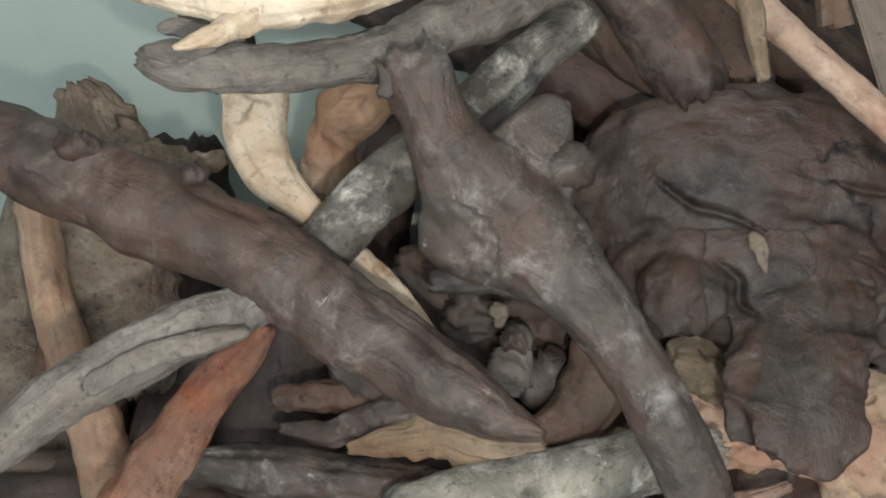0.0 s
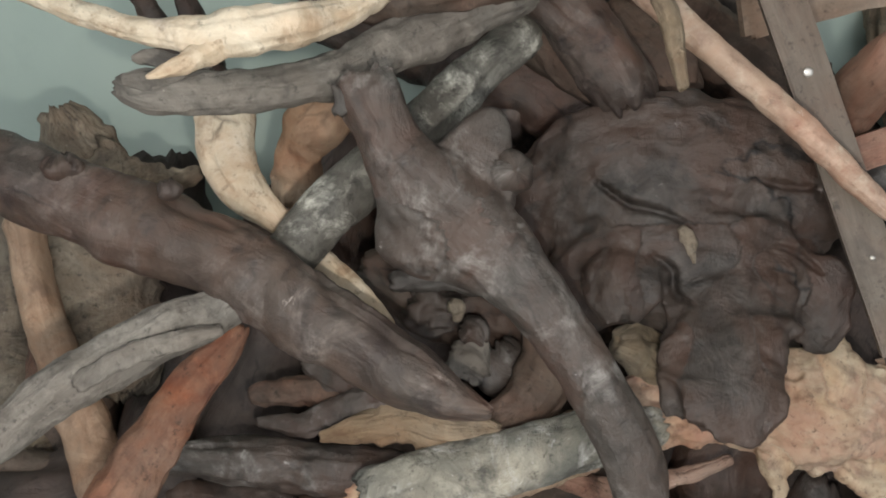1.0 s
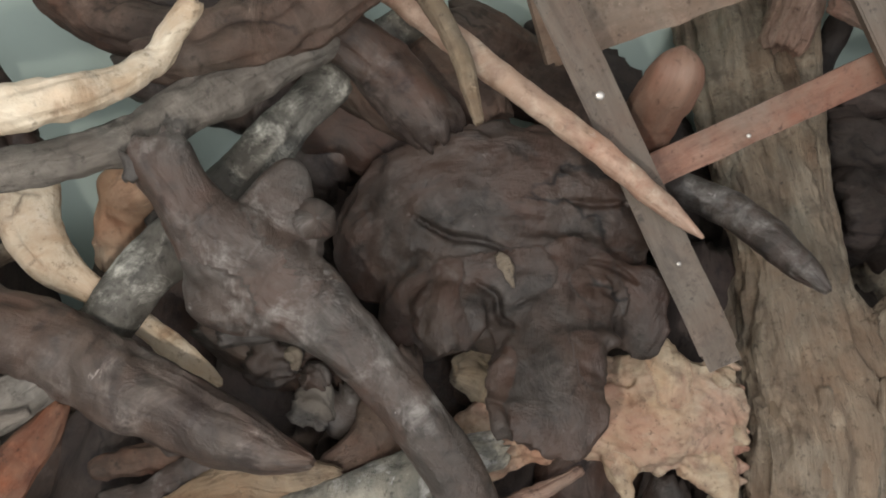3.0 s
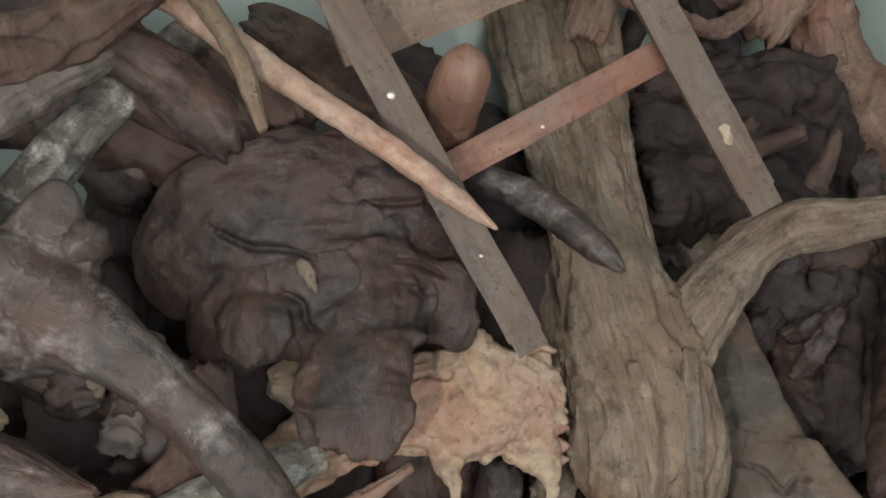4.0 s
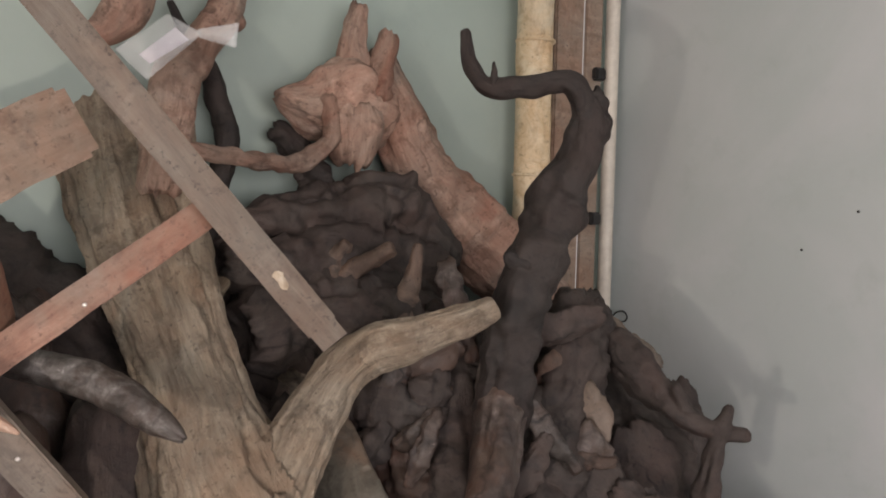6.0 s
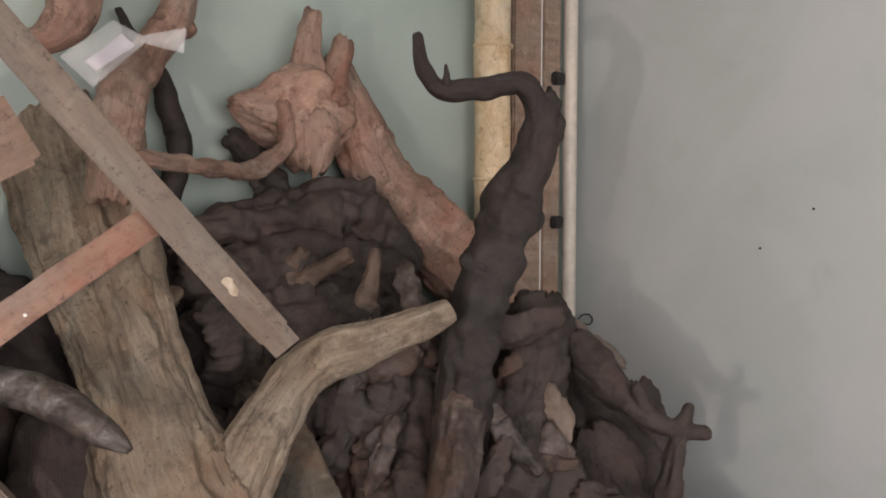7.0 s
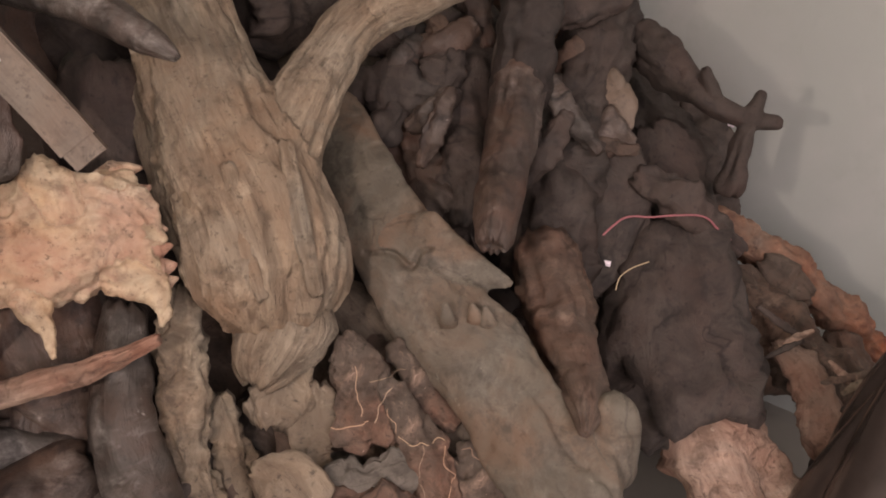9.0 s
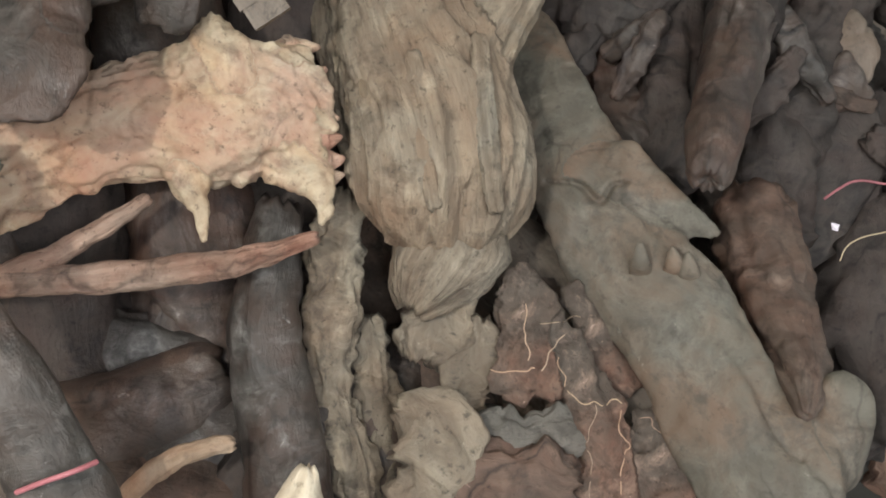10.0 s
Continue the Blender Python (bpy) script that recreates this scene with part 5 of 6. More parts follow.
log = wood("root_crown_limb", ROSE, [(1.792, 1.600, 1.963, 0.038), (1.833, 1.600, 1.833, 0.067), (1.901, 1.590, 1.667, 0.095), (2.028, 1.570, 1.510, 0.122), (2.162, 1.520, 1.361, 0.128), (2.292, 1.470, 1.260, 0.092), (2.492, 1.430, 1.147, 0.066), (2.697, 1.400, 0.994, 0.050)], (-0.61, -0.80, 0.02), "rose-brown upturned root with spiky stubs against the wall", lump=0.1, groove=0.12, cracks=6)
wood("root_head", ROSE, [(1.841, 1.600, 1.770, 0.094), (1.695, 1.580, 1.798, 0.119), (1.570, 1.580, 1.790, 0.086), (1.470, 1.580, 1.805, 0.031)], (-0.46, -0.88, -0.10), parent=log, flat=0.6, lump=0.2)
wood("root_spike", ROSE, [(1.713, 1.580, 1.822, 0.060), (1.694, 1.580, 1.957, 0.039), (1.718, 1.580, 2.065, 0.027)], (-0.48, -0.86, -0.17), parent=log, seg=24)
wood("root_spike", ROSE, [(1.742, 1.540, 1.806, 0.045), (1.766, 1.540, 1.929, 0.033), (1.785, 1.540, 1.995, 0.026)], (-0.51, -0.85, -0.15), parent=log, seg=24)
wood("root_foot", ROSE, [(1.696, 1.560, 1.789, 0.088), (1.691, 1.560, 1.698, 0.074), (1.693, 1.570, 1.638, 0.063)], (-0.48, -0.87, -0.06), parent=log)
wood("root_arm", ROSE, [(1.599, 1.540, 1.810, 0.025), (1.600, 1.520, 1.707, 0.025), (1.522, 1.500, 1.642, 0.025), (1.380, 1.460, 1.629, 0.022), (1.260, 1.420, 1.643, 0.019), (1.181, 1.400, 1.650, 0.017)], (-0.39, -0.92, -0.05), parent=log, seg=20)
log = wood("standing_limb", ROSE, [(1.433, 1.620, 2.419, 0.030), (1.392, 1.620, 2.218, 0.030), (1.379, 1.610, 2.118, 0.034), (1.356, 1.610, 2.019, 0.045), (1.282, 1.580, 1.911, 0.046), (1.212, 1.550, 1.822, 0.060), (1.179, 1.520, 1.715, 0.056), (1.148, 1.480, 1.550, 0.054)], (-0.31, -0.93, -0.19), "rose-brown limb standing against the wall", lump=0.1)
wood("heel", ROSE, [(1.331, 1.600, 1.987, 0.034), (1.372, 1.600, 1.972, 0.027), (1.386, 1.600, 1.960, 0.011)], (-0.34, -0.92, -0.19), parent=log, seg=20)
wood("hooked_limb", ROSE, [(1.148, 1.600, 2.338, 0.035), (1.141, 1.600, 2.162, 0.038), (1.125, 1.580, 2.055, 0.049), (1.088, 1.540, 1.956, 0.053), (1.037, 1.520, 1.904, 0.035), (0.990, 1.500, 1.884, 0.021)], (-0.22, -0.95, -0.24), "hook-shaped rosy limb leaning on the wall", lump=0.1)
wood("charred_branch", EBONY_BACKLIT, [(1.222, 1.640, 2.013, 0.008), (1.243, 1.640, 1.968, 0.013), (1.304, 1.630, 1.879, 0.021), (1.333, 1.620, 1.771, 0.030), (1.349, 1.600, 1.687, 0.029), (1.314, 1.580, 1.576, 0.031), (1.280, 1.550, 1.441, 0.033), (1.266, 1.500, 1.312, 0.032)], (-0.31, -0.95, -0.06), "thin black branch standing against the wall", lump=0.12, seg=24, groove=0.02)
wood("charred_log", EBONY, [(1.324, 1.500, 1.469, 0.033), (1.431, 1.520, 1.492, 0.054), (1.584, 1.520, 1.503, 0.071), (1.754, 1.520, 1.523, 0.089), (1.888, 1.500, 1.450, 0.077), (1.972, 1.480, 1.350, 0.048)], (-0.48, -0.88, 0.05), "black weathered log in the shade", lump=0.22, jag=0.12, groove=0.02, rough=0.14, cracks=6)
wood("charred_log", EBONY, [(1.486, 1.640, 1.724, 0.029), (1.544, 1.630, 1.674, 0.041), (1.593, 1.600, 1.591, 0.052), (1.599, 1.550, 1.487, 0.065)], (-0.42, -0.91, -0.02), "black broken log behind the root", lump=0.2, groove=0.02, jag=0.16, rough=0.14, cracks=6)
wood("charred_log", EBONY, [(1.275, 1.480, 1.392, 0.069), (1.464, 1.500, 1.379, 0.100), (1.671, 1.500, 1.367, 0.113), (1.898, 1.460, 1.261, 0.113)], (-0.45, -0.89, 0.11), "black weathered log in the shade", lump=0.2, groove=0.02, jag=0.16, rough=0.14, cracks=6)
wood("charred_log", EBONY, [(1.294, 1.400, 1.217, 0.103), (1.470, 1.420, 1.248, 0.110), (1.691, 1.420, 1.254, 0.111), (1.893, 1.400, 1.142, 0.111)], (-0.46, -0.87, 0.18), "black weathered log in the shade", lump=0.2, groove=0.02, jag=0.16, rough=0.14, cracks=6)
wood("driftwood_stub", BROWN, [(1.680, 1.269, 1.218, 0.034), (1.680, 1.273, 1.301, 0.031), (1.701, 1.274, 1.382, 0.019), (1.716, 1.282, 1.437, 0.011)], (-0.54, -0.83, 0.12), "thin brown upright stub", seg=20)
wood("driftwood_curl", TAN, [(1.243, 1.509, 1.286, 0.026), (1.267, 1.463, 1.329, 0.022), (1.292, 1.439, 1.362, 0.017), (1.316, 1.413, 1.395, 0.009)], (-0.33, -0.94, 0.12), "small pale curled twig", seg=18)
log = wood("branching_twig", BROWN, [(1.603, 1.411, 1.206, 0.028), (1.578, 1.422, 1.293, 0.035), (1.569, 1.432, 1.392, 0.031), (1.587, 1.406, 1.436, 0.018)], (-0.47, -0.88, 0.12), "brown branching root stub", lump=0.15, seg=20)
wood("fork", BROWN, [(1.578, 1.420, 1.336, 0.031), (1.622, 1.383, 1.386, 0.025), (1.678, 1.336, 1.419, 0.021)], (-0.49, -0.86, 0.10), parent=log, seg=18)
wood("bark_log", BARK, [(1.384, 1.630, 1.382, 0.084), (1.473, 1.605, 1.258, 0.152), (1.546, 1.547, 1.119, 0.178), (1.583, 1.455, 0.958, 0.163)], (-0.52, -0.84, 0.12), "dark log with rough crumbling bark", lump=0.2, groove=0.14)
wood("charred_log", EBONY, [(0.683, 1.772, 1.515, 0.101), (0.833, 1.680, 1.374, 0.107), (0.982, 1.581, 1.234, 0.107), (1.078, 1.492, 1.090, 0.095)], (-0.26, -0.96, 0.07), "black log behind the ladder", lump=0.15, groove=0.02, jag=0.16, rough=0.14, cracks=6)
wood("driftwood_log", UMBER, [(1.751, 1.565, 1.195, 0.127), (1.782, 1.410, 0.997, 0.130), (1.761, 1.288, 0.826, 0.120), (1.685, 1.139, 0.700, 0.095)], (-0.53, -0.83, 0.18), "dark brown log in the shade behind the branch", lump=0.15, groove=0.02, jag=0.16, rough=0.14, cracks=6)
wood("driftwood_log", EBONY, [(2.352, 1.332, 1.246, 0.070), (2.310, 1.198, 1.029, 0.090), (2.281, 1.036, 0.839, 0.129), (2.204, 0.912, 0.643, 0.122)], (-0.75, -0.64, 0.17), "black-brown log leaning towards the wall", lump=0.16, groove=0.02, jag=0.16, rough=0.14, cracks=6)
wood("driftwood_log", EBONY, [(2.464, 1.077, 1.023, 0.061), (2.422, 0.979, 0.882, 0.059), (2.357, 0.913, 0.748, 0.065), (2.235, 0.821, 0.597, 0.062)], (-0.78, -0.58, 0.22), "black-brown stump beside the wall", lump=0.16, groove=0.02, jag=0.16, rough=0.14, cracks=6)
wood("driftwood_log", EBONY, [(1.840, 1.324, 1.265, 0.080), (1.795, 1.225, 1.082, 0.096), (1.723, 1.114, 0.916, 0.092), (1.624, 1.008, 0.772, 0.070)], (-0.58, -0.80, 0.16), "black-brown log in the dark corner", lump=0.16, groove=0.02, jag=0.16, rough=0.14, cracks=6)
wood("driftwood_log", UMBER, [(1.599, 1.314, 1.079, 0.076), (1.636, 1.236, 0.964, 0.099), (1.624, 1.133, 0.849, 0.085), (1.611, 1.030, 0.795, 0.053)], (-0.52, -0.83, 0.20), "dark brown rounded log in shade", lump=0.16, groove=0.02, jag=0.16, rough=0.14, cracks=6)
wood("driftwood_log", EBONY, [(1.944, 1.128, 1.063, 0.097), (1.890, 1.048, 0.902, 0.107), (1.831, 0.964, 0.766, 0.103), (1.770, 0.878, 0.642, 0.094)], (-0.65, -0.72, 0.25), "black-brown log in the dark corner", lump=0.14, groove=0.02, jag=0.16, rough=0.14, cracks=6)
wood("driftwood_offcut", LATH, [(2.019, 0.994, 1.107, 0.024), (2.020, 0.948, 1.038, 0.032), (2.019, 0.919, 0.976, 0.017)], (-0.72, -0.68, 0.13), "pale tan offcut among black logs", flat=0.4, jag=0.15, seg=24)
wood("driftwood_log", BROWN, [(2.350, 0.756, 0.647, 0.048), (2.381, 0.691, 0.582, 0.055), (2.398, 0.639, 0.578, 0.027)], (-0.81, -0.48, 0.33), "dark broken stub by the wall", lump=0.2)
wood("driftwood_shard", ROSE, [(2.164, 0.587, 0.530, 0.019), (2.204, 0.545, 0.491, 0.044), (2.213, 0.488, 0.413, 0.050), (2.197, 0.443, 0.313, 0.055)], (-0.79, -0.43, 0.44), "reddish shard low beside the wall", flat=0.5, lump=0.25, jag=0.25, rough=0.12)
wood("driftwood_log", BROWN, [(2.497, 0.610, 0.470, 0.042), (2.431, 0.534, 0.363, 0.073), (2.322, 0.466, 0.266, 0.082), (2.256, 0.419, 0.155, 0.086)], (-0.80, -0.38, 0.46), "dark brown log by the wall", lump=0.2, jag=0.2, rough=0.14, groove=0.1, cracks=5)
wood("bark_chunk", EBONY, [(1.766, 1.006, 1.090, 0.022), (1.742, 0.964, 1.000, 0.036), (1.747, 0.954, 0.902, 0.018)], (-0.63, -0.76, 0.17), "broken dark chunk of bark in the shaded corner", flat=0.5, jag=0.3, lump=0.25, rough=0.15, seg=28, cracks=2)
wood("bark_chunk", UMBER, [(1.666, 1.100, 1.063, 0.018), (1.603, 1.106, 1.028, 0.030), (1.566, 1.151, 0.985, 0.015)], (-0.54, -0.83, 0.15), "broken dark chunk of bark in the shaded corner", flat=0.5, jag=0.3, lump=0.25, rough=0.15, seg=28, cracks=2)
wood("bark_chunk", EBONY, [(1.481, 1.289, 1.086, 0.029), (1.572, 1.183, 1.069, 0.048), (1.684, 1.111, 1.047, 0.024)], (-0.51, -0.85, 0.12), "broken dark chunk of bark in the shaded corner", flat=0.5, jag=0.3, lump=0.25, rough=0.15, seg=28, cracks=2)
wood("bark_chunk", BROWN, [(1.861, 1.022, 0.948, 0.015), (1.925, 0.937, 0.946, 0.024), (2.023, 0.887, 0.935, 0.012)], (-0.69, -0.69, 0.19), "broken dark chunk of bark in the shaded corner", flat=0.5, jag=0.3, lump=0.25, rough=0.15, seg=28, cracks=2)
wood("bark_chunk", DUSK, [(1.716, 1.270, 1.267, 0.028), (1.696, 1.225, 1.172, 0.047), (1.697, 1.215, 1.075, 0.023)], (-0.55, -0.83, 0.06), "broken dark chunk of bark in the shaded corner", flat=0.5, jag=0.3, lump=0.25, rough=0.15, seg=28, cracks=2)
wood("bark_chunk", EBONY, [(1.836, 0.926, 1.029, 0.017), (1.770, 0.921, 0.954, 0.029), (1.734, 0.951, 0.872, 0.015)], (-0.65, -0.73, 0.20), "broken dark chunk of bark in the shaded corner", flat=0.5, jag=0.3, lump=0.25, rough=0.15, seg=28, cracks=2)
wood("bark_chunk", UMBER, [(1.770, 1.252, 1.394, 0.020), (1.766, 1.184, 1.275, 0.034), (1.788, 1.153, 1.154, 0.017)], (-0.59, -0.81, 0.00), "broken dark chunk of bark in the shaded corner", flat=0.5, jag=0.3, lump=0.25, rough=0.15, seg=28, cracks=2)
wood("bark_chunk", EBONY, [(2.038, 0.862, 0.879, 0.022), (2.089, 0.765, 0.803, 0.036), (2.175, 0.694, 0.715, 0.018)], (-0.77, -0.58, 0.26), "broken dark chunk of bark in the shaded corner", flat=0.5, jag=0.3, lump=0.25, rough=0.15, seg=28, cracks=2)
wood("bark_chunk", DUSK, [(1.637, 1.187, 1.172, 0.017), (1.576, 1.188, 1.128, 0.028), (1.538, 1.231, 1.079, 0.014)], (-0.51, -0.85, 0.09), "broken dark chunk of bark in the shaded corner", flat=0.5, jag=0.3, lump=0.25, rough=0.15, seg=28, cracks=2)
wood("bark_chunk", EBONY, [(1.603, 1.367, 1.340, 0.021), (1.652, 1.278, 1.284, 0.035), (1.725, 1.228, 1.227, 0.017)], (-0.52, -0.85, -0.00), "broken dark chunk of bark in the shaded corner", flat=0.5, jag=0.3, lump=0.25, rough=0.15, seg=28, cracks=2)
wood("bark_chunk", EBONY, [(1.713, 1.193, 1.168, 0.020), (1.663, 1.181, 1.107, 0.034), (1.639, 1.207, 1.043, 0.017)], (-0.55, -0.83, 0.10), "broken dark chunk of bark in the shaded corner", flat=0.5, jag=0.3, lump=0.25, rough=0.15, seg=28, cracks=2)
wood("bark_chunk", UMBER, [(1.748, 1.144, 1.206, 0.028), (1.672, 1.161, 1.160, 0.046), (1.619, 1.210, 1.111, 0.023)], (-0.56, -0.83, 0.07), "broken dark chunk of bark in the shaded corner", flat=0.5, jag=0.3, lump=0.25, rough=0.15, seg=28, cracks=2)
wood("bark_chunk", EBONY, [(1.693, 1.142, 1.149, 0.029), (1.647, 1.131, 1.090, 0.048), (1.623, 1.153, 1.028, 0.024)], (-0.55, -0.83, 0.11), "broken dark chunk of bark in the shaded corner", flat=0.5, jag=0.3, lump=0.25, rough=0.15, seg=28, cracks=2)
wood("bark_chunk", BROWN, [(1.666, 1.224, 1.237, 0.015), (1.674, 1.161, 1.167, 0.024), (1.708, 1.139, 1.093, 0.012)], (-0.56, -0.83, 0.06), "broken dark chunk of bark in the shaded corner", flat=0.5, jag=0.3, lump=0.25, rough=0.15, seg=28, cracks=2)
wood("bark_chunk", DUSK, [(1.680, 1.285, 1.279, 0.021), (1.629, 1.266, 1.196, 0.035), (1.602, 1.285, 1.109, 0.017)], (-0.52, -0.86, 0.05), "broken dark chunk of bark in the shaded corner", flat=0.5, jag=0.3, lump=0.25, rough=0.15, seg=28, cracks=2)
wood("bark_chunk", EBONY, [(2.002, 0.873, 0.887, 0.029), (2.052, 0.784, 0.825, 0.048), (2.132, 0.719, 0.752, 0.024)], (-0.76, -0.60, 0.25), "broken dark chunk of bark in the shaded corner", flat=0.5, jag=0.3, lump=0.25, rough=0.15, seg=28, cracks=2)
wood("bark_chunk", UMBER, [(1.637, 1.085, 1.076, 0.014), (1.585, 1.066, 0.997, 0.024), (1.560, 1.088, 0.910, 0.012)], (-0.54, -0.82, 0.17), "broken dark chunk of bark in the shaded corner", flat=0.5, jag=0.3, lump=0.25, rough=0.15, seg=28, cracks=2)
wood("bark_chunk", EBONY, [(1.579, 1.181, 1.042, 0.027), (1.519, 1.180, 0.983, 0.044), (1.479, 1.214, 0.918, 0.022)], (-0.48, -0.86, 0.17), "broken dark chunk of bark in the shaded corner", flat=0.5, jag=0.3, lump=0.25, rough=0.15, seg=28, cracks=2)
wood("bark_chunk", BROWN, [(2.032, 1.049, 1.183, 0.018), (1.969, 1.050, 1.133, 0.030), (1.939, 1.085, 1.078, 0.015)], (-0.69, -0.72, 0.08), "broken dark chunk of bark in the shaded corner", flat=0.5, jag=0.3, lump=0.25, rough=0.15, seg=28, cracks=2)
wood("bark_chunk", DUSK, [(1.799, 1.031, 1.135, 0.016), (1.829, 0.941, 1.040, 0.027), (1.892, 0.887, 0.938, 0.014)], (-0.67, -0.73, 0.14), "broken dark chunk of bark in the shaded corner", flat=0.5, jag=0.3, lump=0.25, rough=0.15, seg=28, cracks=2)
wood("bark_chunk", EBONY, [(1.522, 1.347, 1.176, 0.020), (1.568, 1.275, 1.161, 0.033), (1.635, 1.244, 1.145, 0.017)], (-0.49, -0.87, 0.07), "broken dark chunk of bark in the shaded corner", flat=0.5, jag=0.3, lump=0.25, rough=0.15, seg=28, cracks=2)
wood("bark_chunk", EBONY, [(2.069, 0.990, 1.277, 0.025), (1.941, 1.048, 1.233, 0.041), (1.842, 1.138, 1.190, 0.021)], (-0.68, -0.73, 0.03), "broken dark chunk of bark in the shaded corner", flat=0.5, jag=0.3, lump=0.25, rough=0.15, seg=28, cracks=2)
wood("bark_chunk", UMBER, [(1.931, 0.996, 0.965, 0.029), (1.967, 0.938, 0.960, 0.049), (2.030, 0.907, 0.948, 0.025)], (-0.71, -0.68, 0.18), "broken dark chunk of bark in the shaded corner", flat=0.5, jag=0.3, lump=0.25, rough=0.15, seg=28, cracks=2)

# ---- corner: bamboo pole, timber post, plastic conduit ----
pole = wood("bamboo_pole", BAMBOO, [(2.39, 1.60, 0.0, 0.062), (2.39, 1.60, 0.9, 0.062), (2.385, 1.60, 1.8, 0.06), (2.38, 1.60, 2.88, 0.058)], (-0.7, -0.7, 0.0), "pale yellow bamboo pole standing in the corner", category="pole", group="corner", lump=0.03, groove=0.01, ends=("cut", "cut"), cracks=2, rough=0.01)
for z in (0.35, 0.78, 1.2, 1.62, 2.05, 2.5):
    wood("node", BAMBOO, [(2.387, 1.60, z - 0.012, 0.062), (2.387, 1.60, z, 0.0655), (2.387, 1.60, z + 0.012, 0.062)], (-0.7, -0.7, 0.0), parent=pole, lump=0.02, groove=0.0, cracks=0, rough=0.01, ends=("cut", "cut"))
post = slab("corner_post", (2.50, 1.62, 0.0), (2.635, 1.698, 2.9), POSTWOOD, "brown timber post in the corner", 0.006)
slab("corner_batten", (2.66, 1.635, 0.0), (2.745, 1.698, 2.9), POSTWOOD, "brown timber batten beside the post", 0.004)
slab("corner_trim", (2.637, 1.64, 0.0), (2.658, 1.698, 2.9), CEILING, "thin white strip between post and batten", 0.002)
conduit = tube("conduit", [(2.79, 1.63, 2.9), (2.79, 1.63, 2.0), (2.792, 1.63, 1.2), (2.79, 1.63, 0.6)], 0.026, PIPE)
tagged(conduit, "ivory plastic conduit running down the corner", "pipe")
for z in (1.47, 1.98):
    bm = bmesh.new()
    bmesh.ops.create_cube(bm, size=1, matrix=Matrix.Translation((2.72, 1.625, z)) @ Matrix.Diagonal((0.05, 0.03, 0.045, 1)))
    bmesh.ops.bevel(bm, geom=bm.edges[:], offset=0.006, segments=2, affect="EDGES")
    tagged(mesh_from("hinge", bm, BLACK), "black iron hinge leaf on the batten", "hinge")
# ---- logs deep in the heap, against the wall ----
deep = random.Random(5)
SKY_LINE = [(-0.9, 0.55), (-0.45, 0.8), (-0.1, 1.0), (0.2, 1.35), (1.3, 1.32), (2.0, 1.25), (2.3, 1.1), (2.75, 0.8)]


def crest(x):
    return float(np.interp(x, [a for a, _ in SKY_LINE], [b for _, b in SKY_LINE]))


for k in range(44):
    x = -0.8 + 3.5 * (k % 22) / 21 + deep.uniform(-0.05, 0.05)
    top = crest(x) + deep.uniform(-0.1, 0.02) - (0.22 if k > 21 else 0)
    y = 1.53 if k < 22 else 1.3
    lean = deep.uniform(-0.16, 0.16)
    wood("driftwood_log", (UMBER, EBONY, UMBER, EBONY, BROWN)[k % 5], [(x, y - 0.15, 0.02, 0.13), (x + lean * 0.4, y - 0.06, top * 0.4, 0.125), (x + lean * 0.8, y, top * 0.75, 0.11), (x + lean, y + 0.03, top, 0.08)], (0, -1, 0.1), "dark driftwood log standing deep in the heap", lump=0.2, seg=28, cracks=2)
for k in range(22):
    x = -0.9 + 3.5 * k / 21 + deep.uniform(-0.05, 0.05)
    lean = deep.uniform(-0.5, 0.5)
    z = deep.uniform(0.1, 0.3)
    wood("driftwood_log", (UMBER, BROWN, SMOKE, EBONY)[k % 4], [(x - lean, 0.95, z, 0.07), (x - lean * 0.3, 0.98, z + 0.05, 0.1), (x + lean * 0.3, 1.05, z + 0.12, 0.1), (x + lean, 1.1, z + 0.2, 0.07)], (0, -1, 0.4), "dark driftwood log low in the heap", lump=0.2, seg=28, cracks=2)

tagged(tube("plastic_string", [(1.863, 0.833, 0.773), (1.883, 0.823, 0.794), (1.912, 0.816, 0.809), (1.963, 0.787, 0.809), (2.015, 0.758, 0.812), (2.066, 0.727, 0.807), (2.100, 0.718, 0.780), (2.138, 0.705, 0.750)], 0.0024, STRING), "faded pink plastic string draped over a black slab", "string")
tagged(tube("plastic_string", [(0.564, 0.715, 0.517), (0.592, 0.695, 0.537), (0.618, 0.690, 0.546), (0.641, 0.707, 0.543)], 0.003, STRING), "faded pink string lying across a dark log", "string")
tagged(tube("straw", [(1.794, 0.726, 0.693), (1.803, 0.727, 0.716), (1.819, 0.720, 0.732), (1.862, 0.704, 0.747)], 0.0012, BAMBOO), "single dry straw caught on a log", "straw")


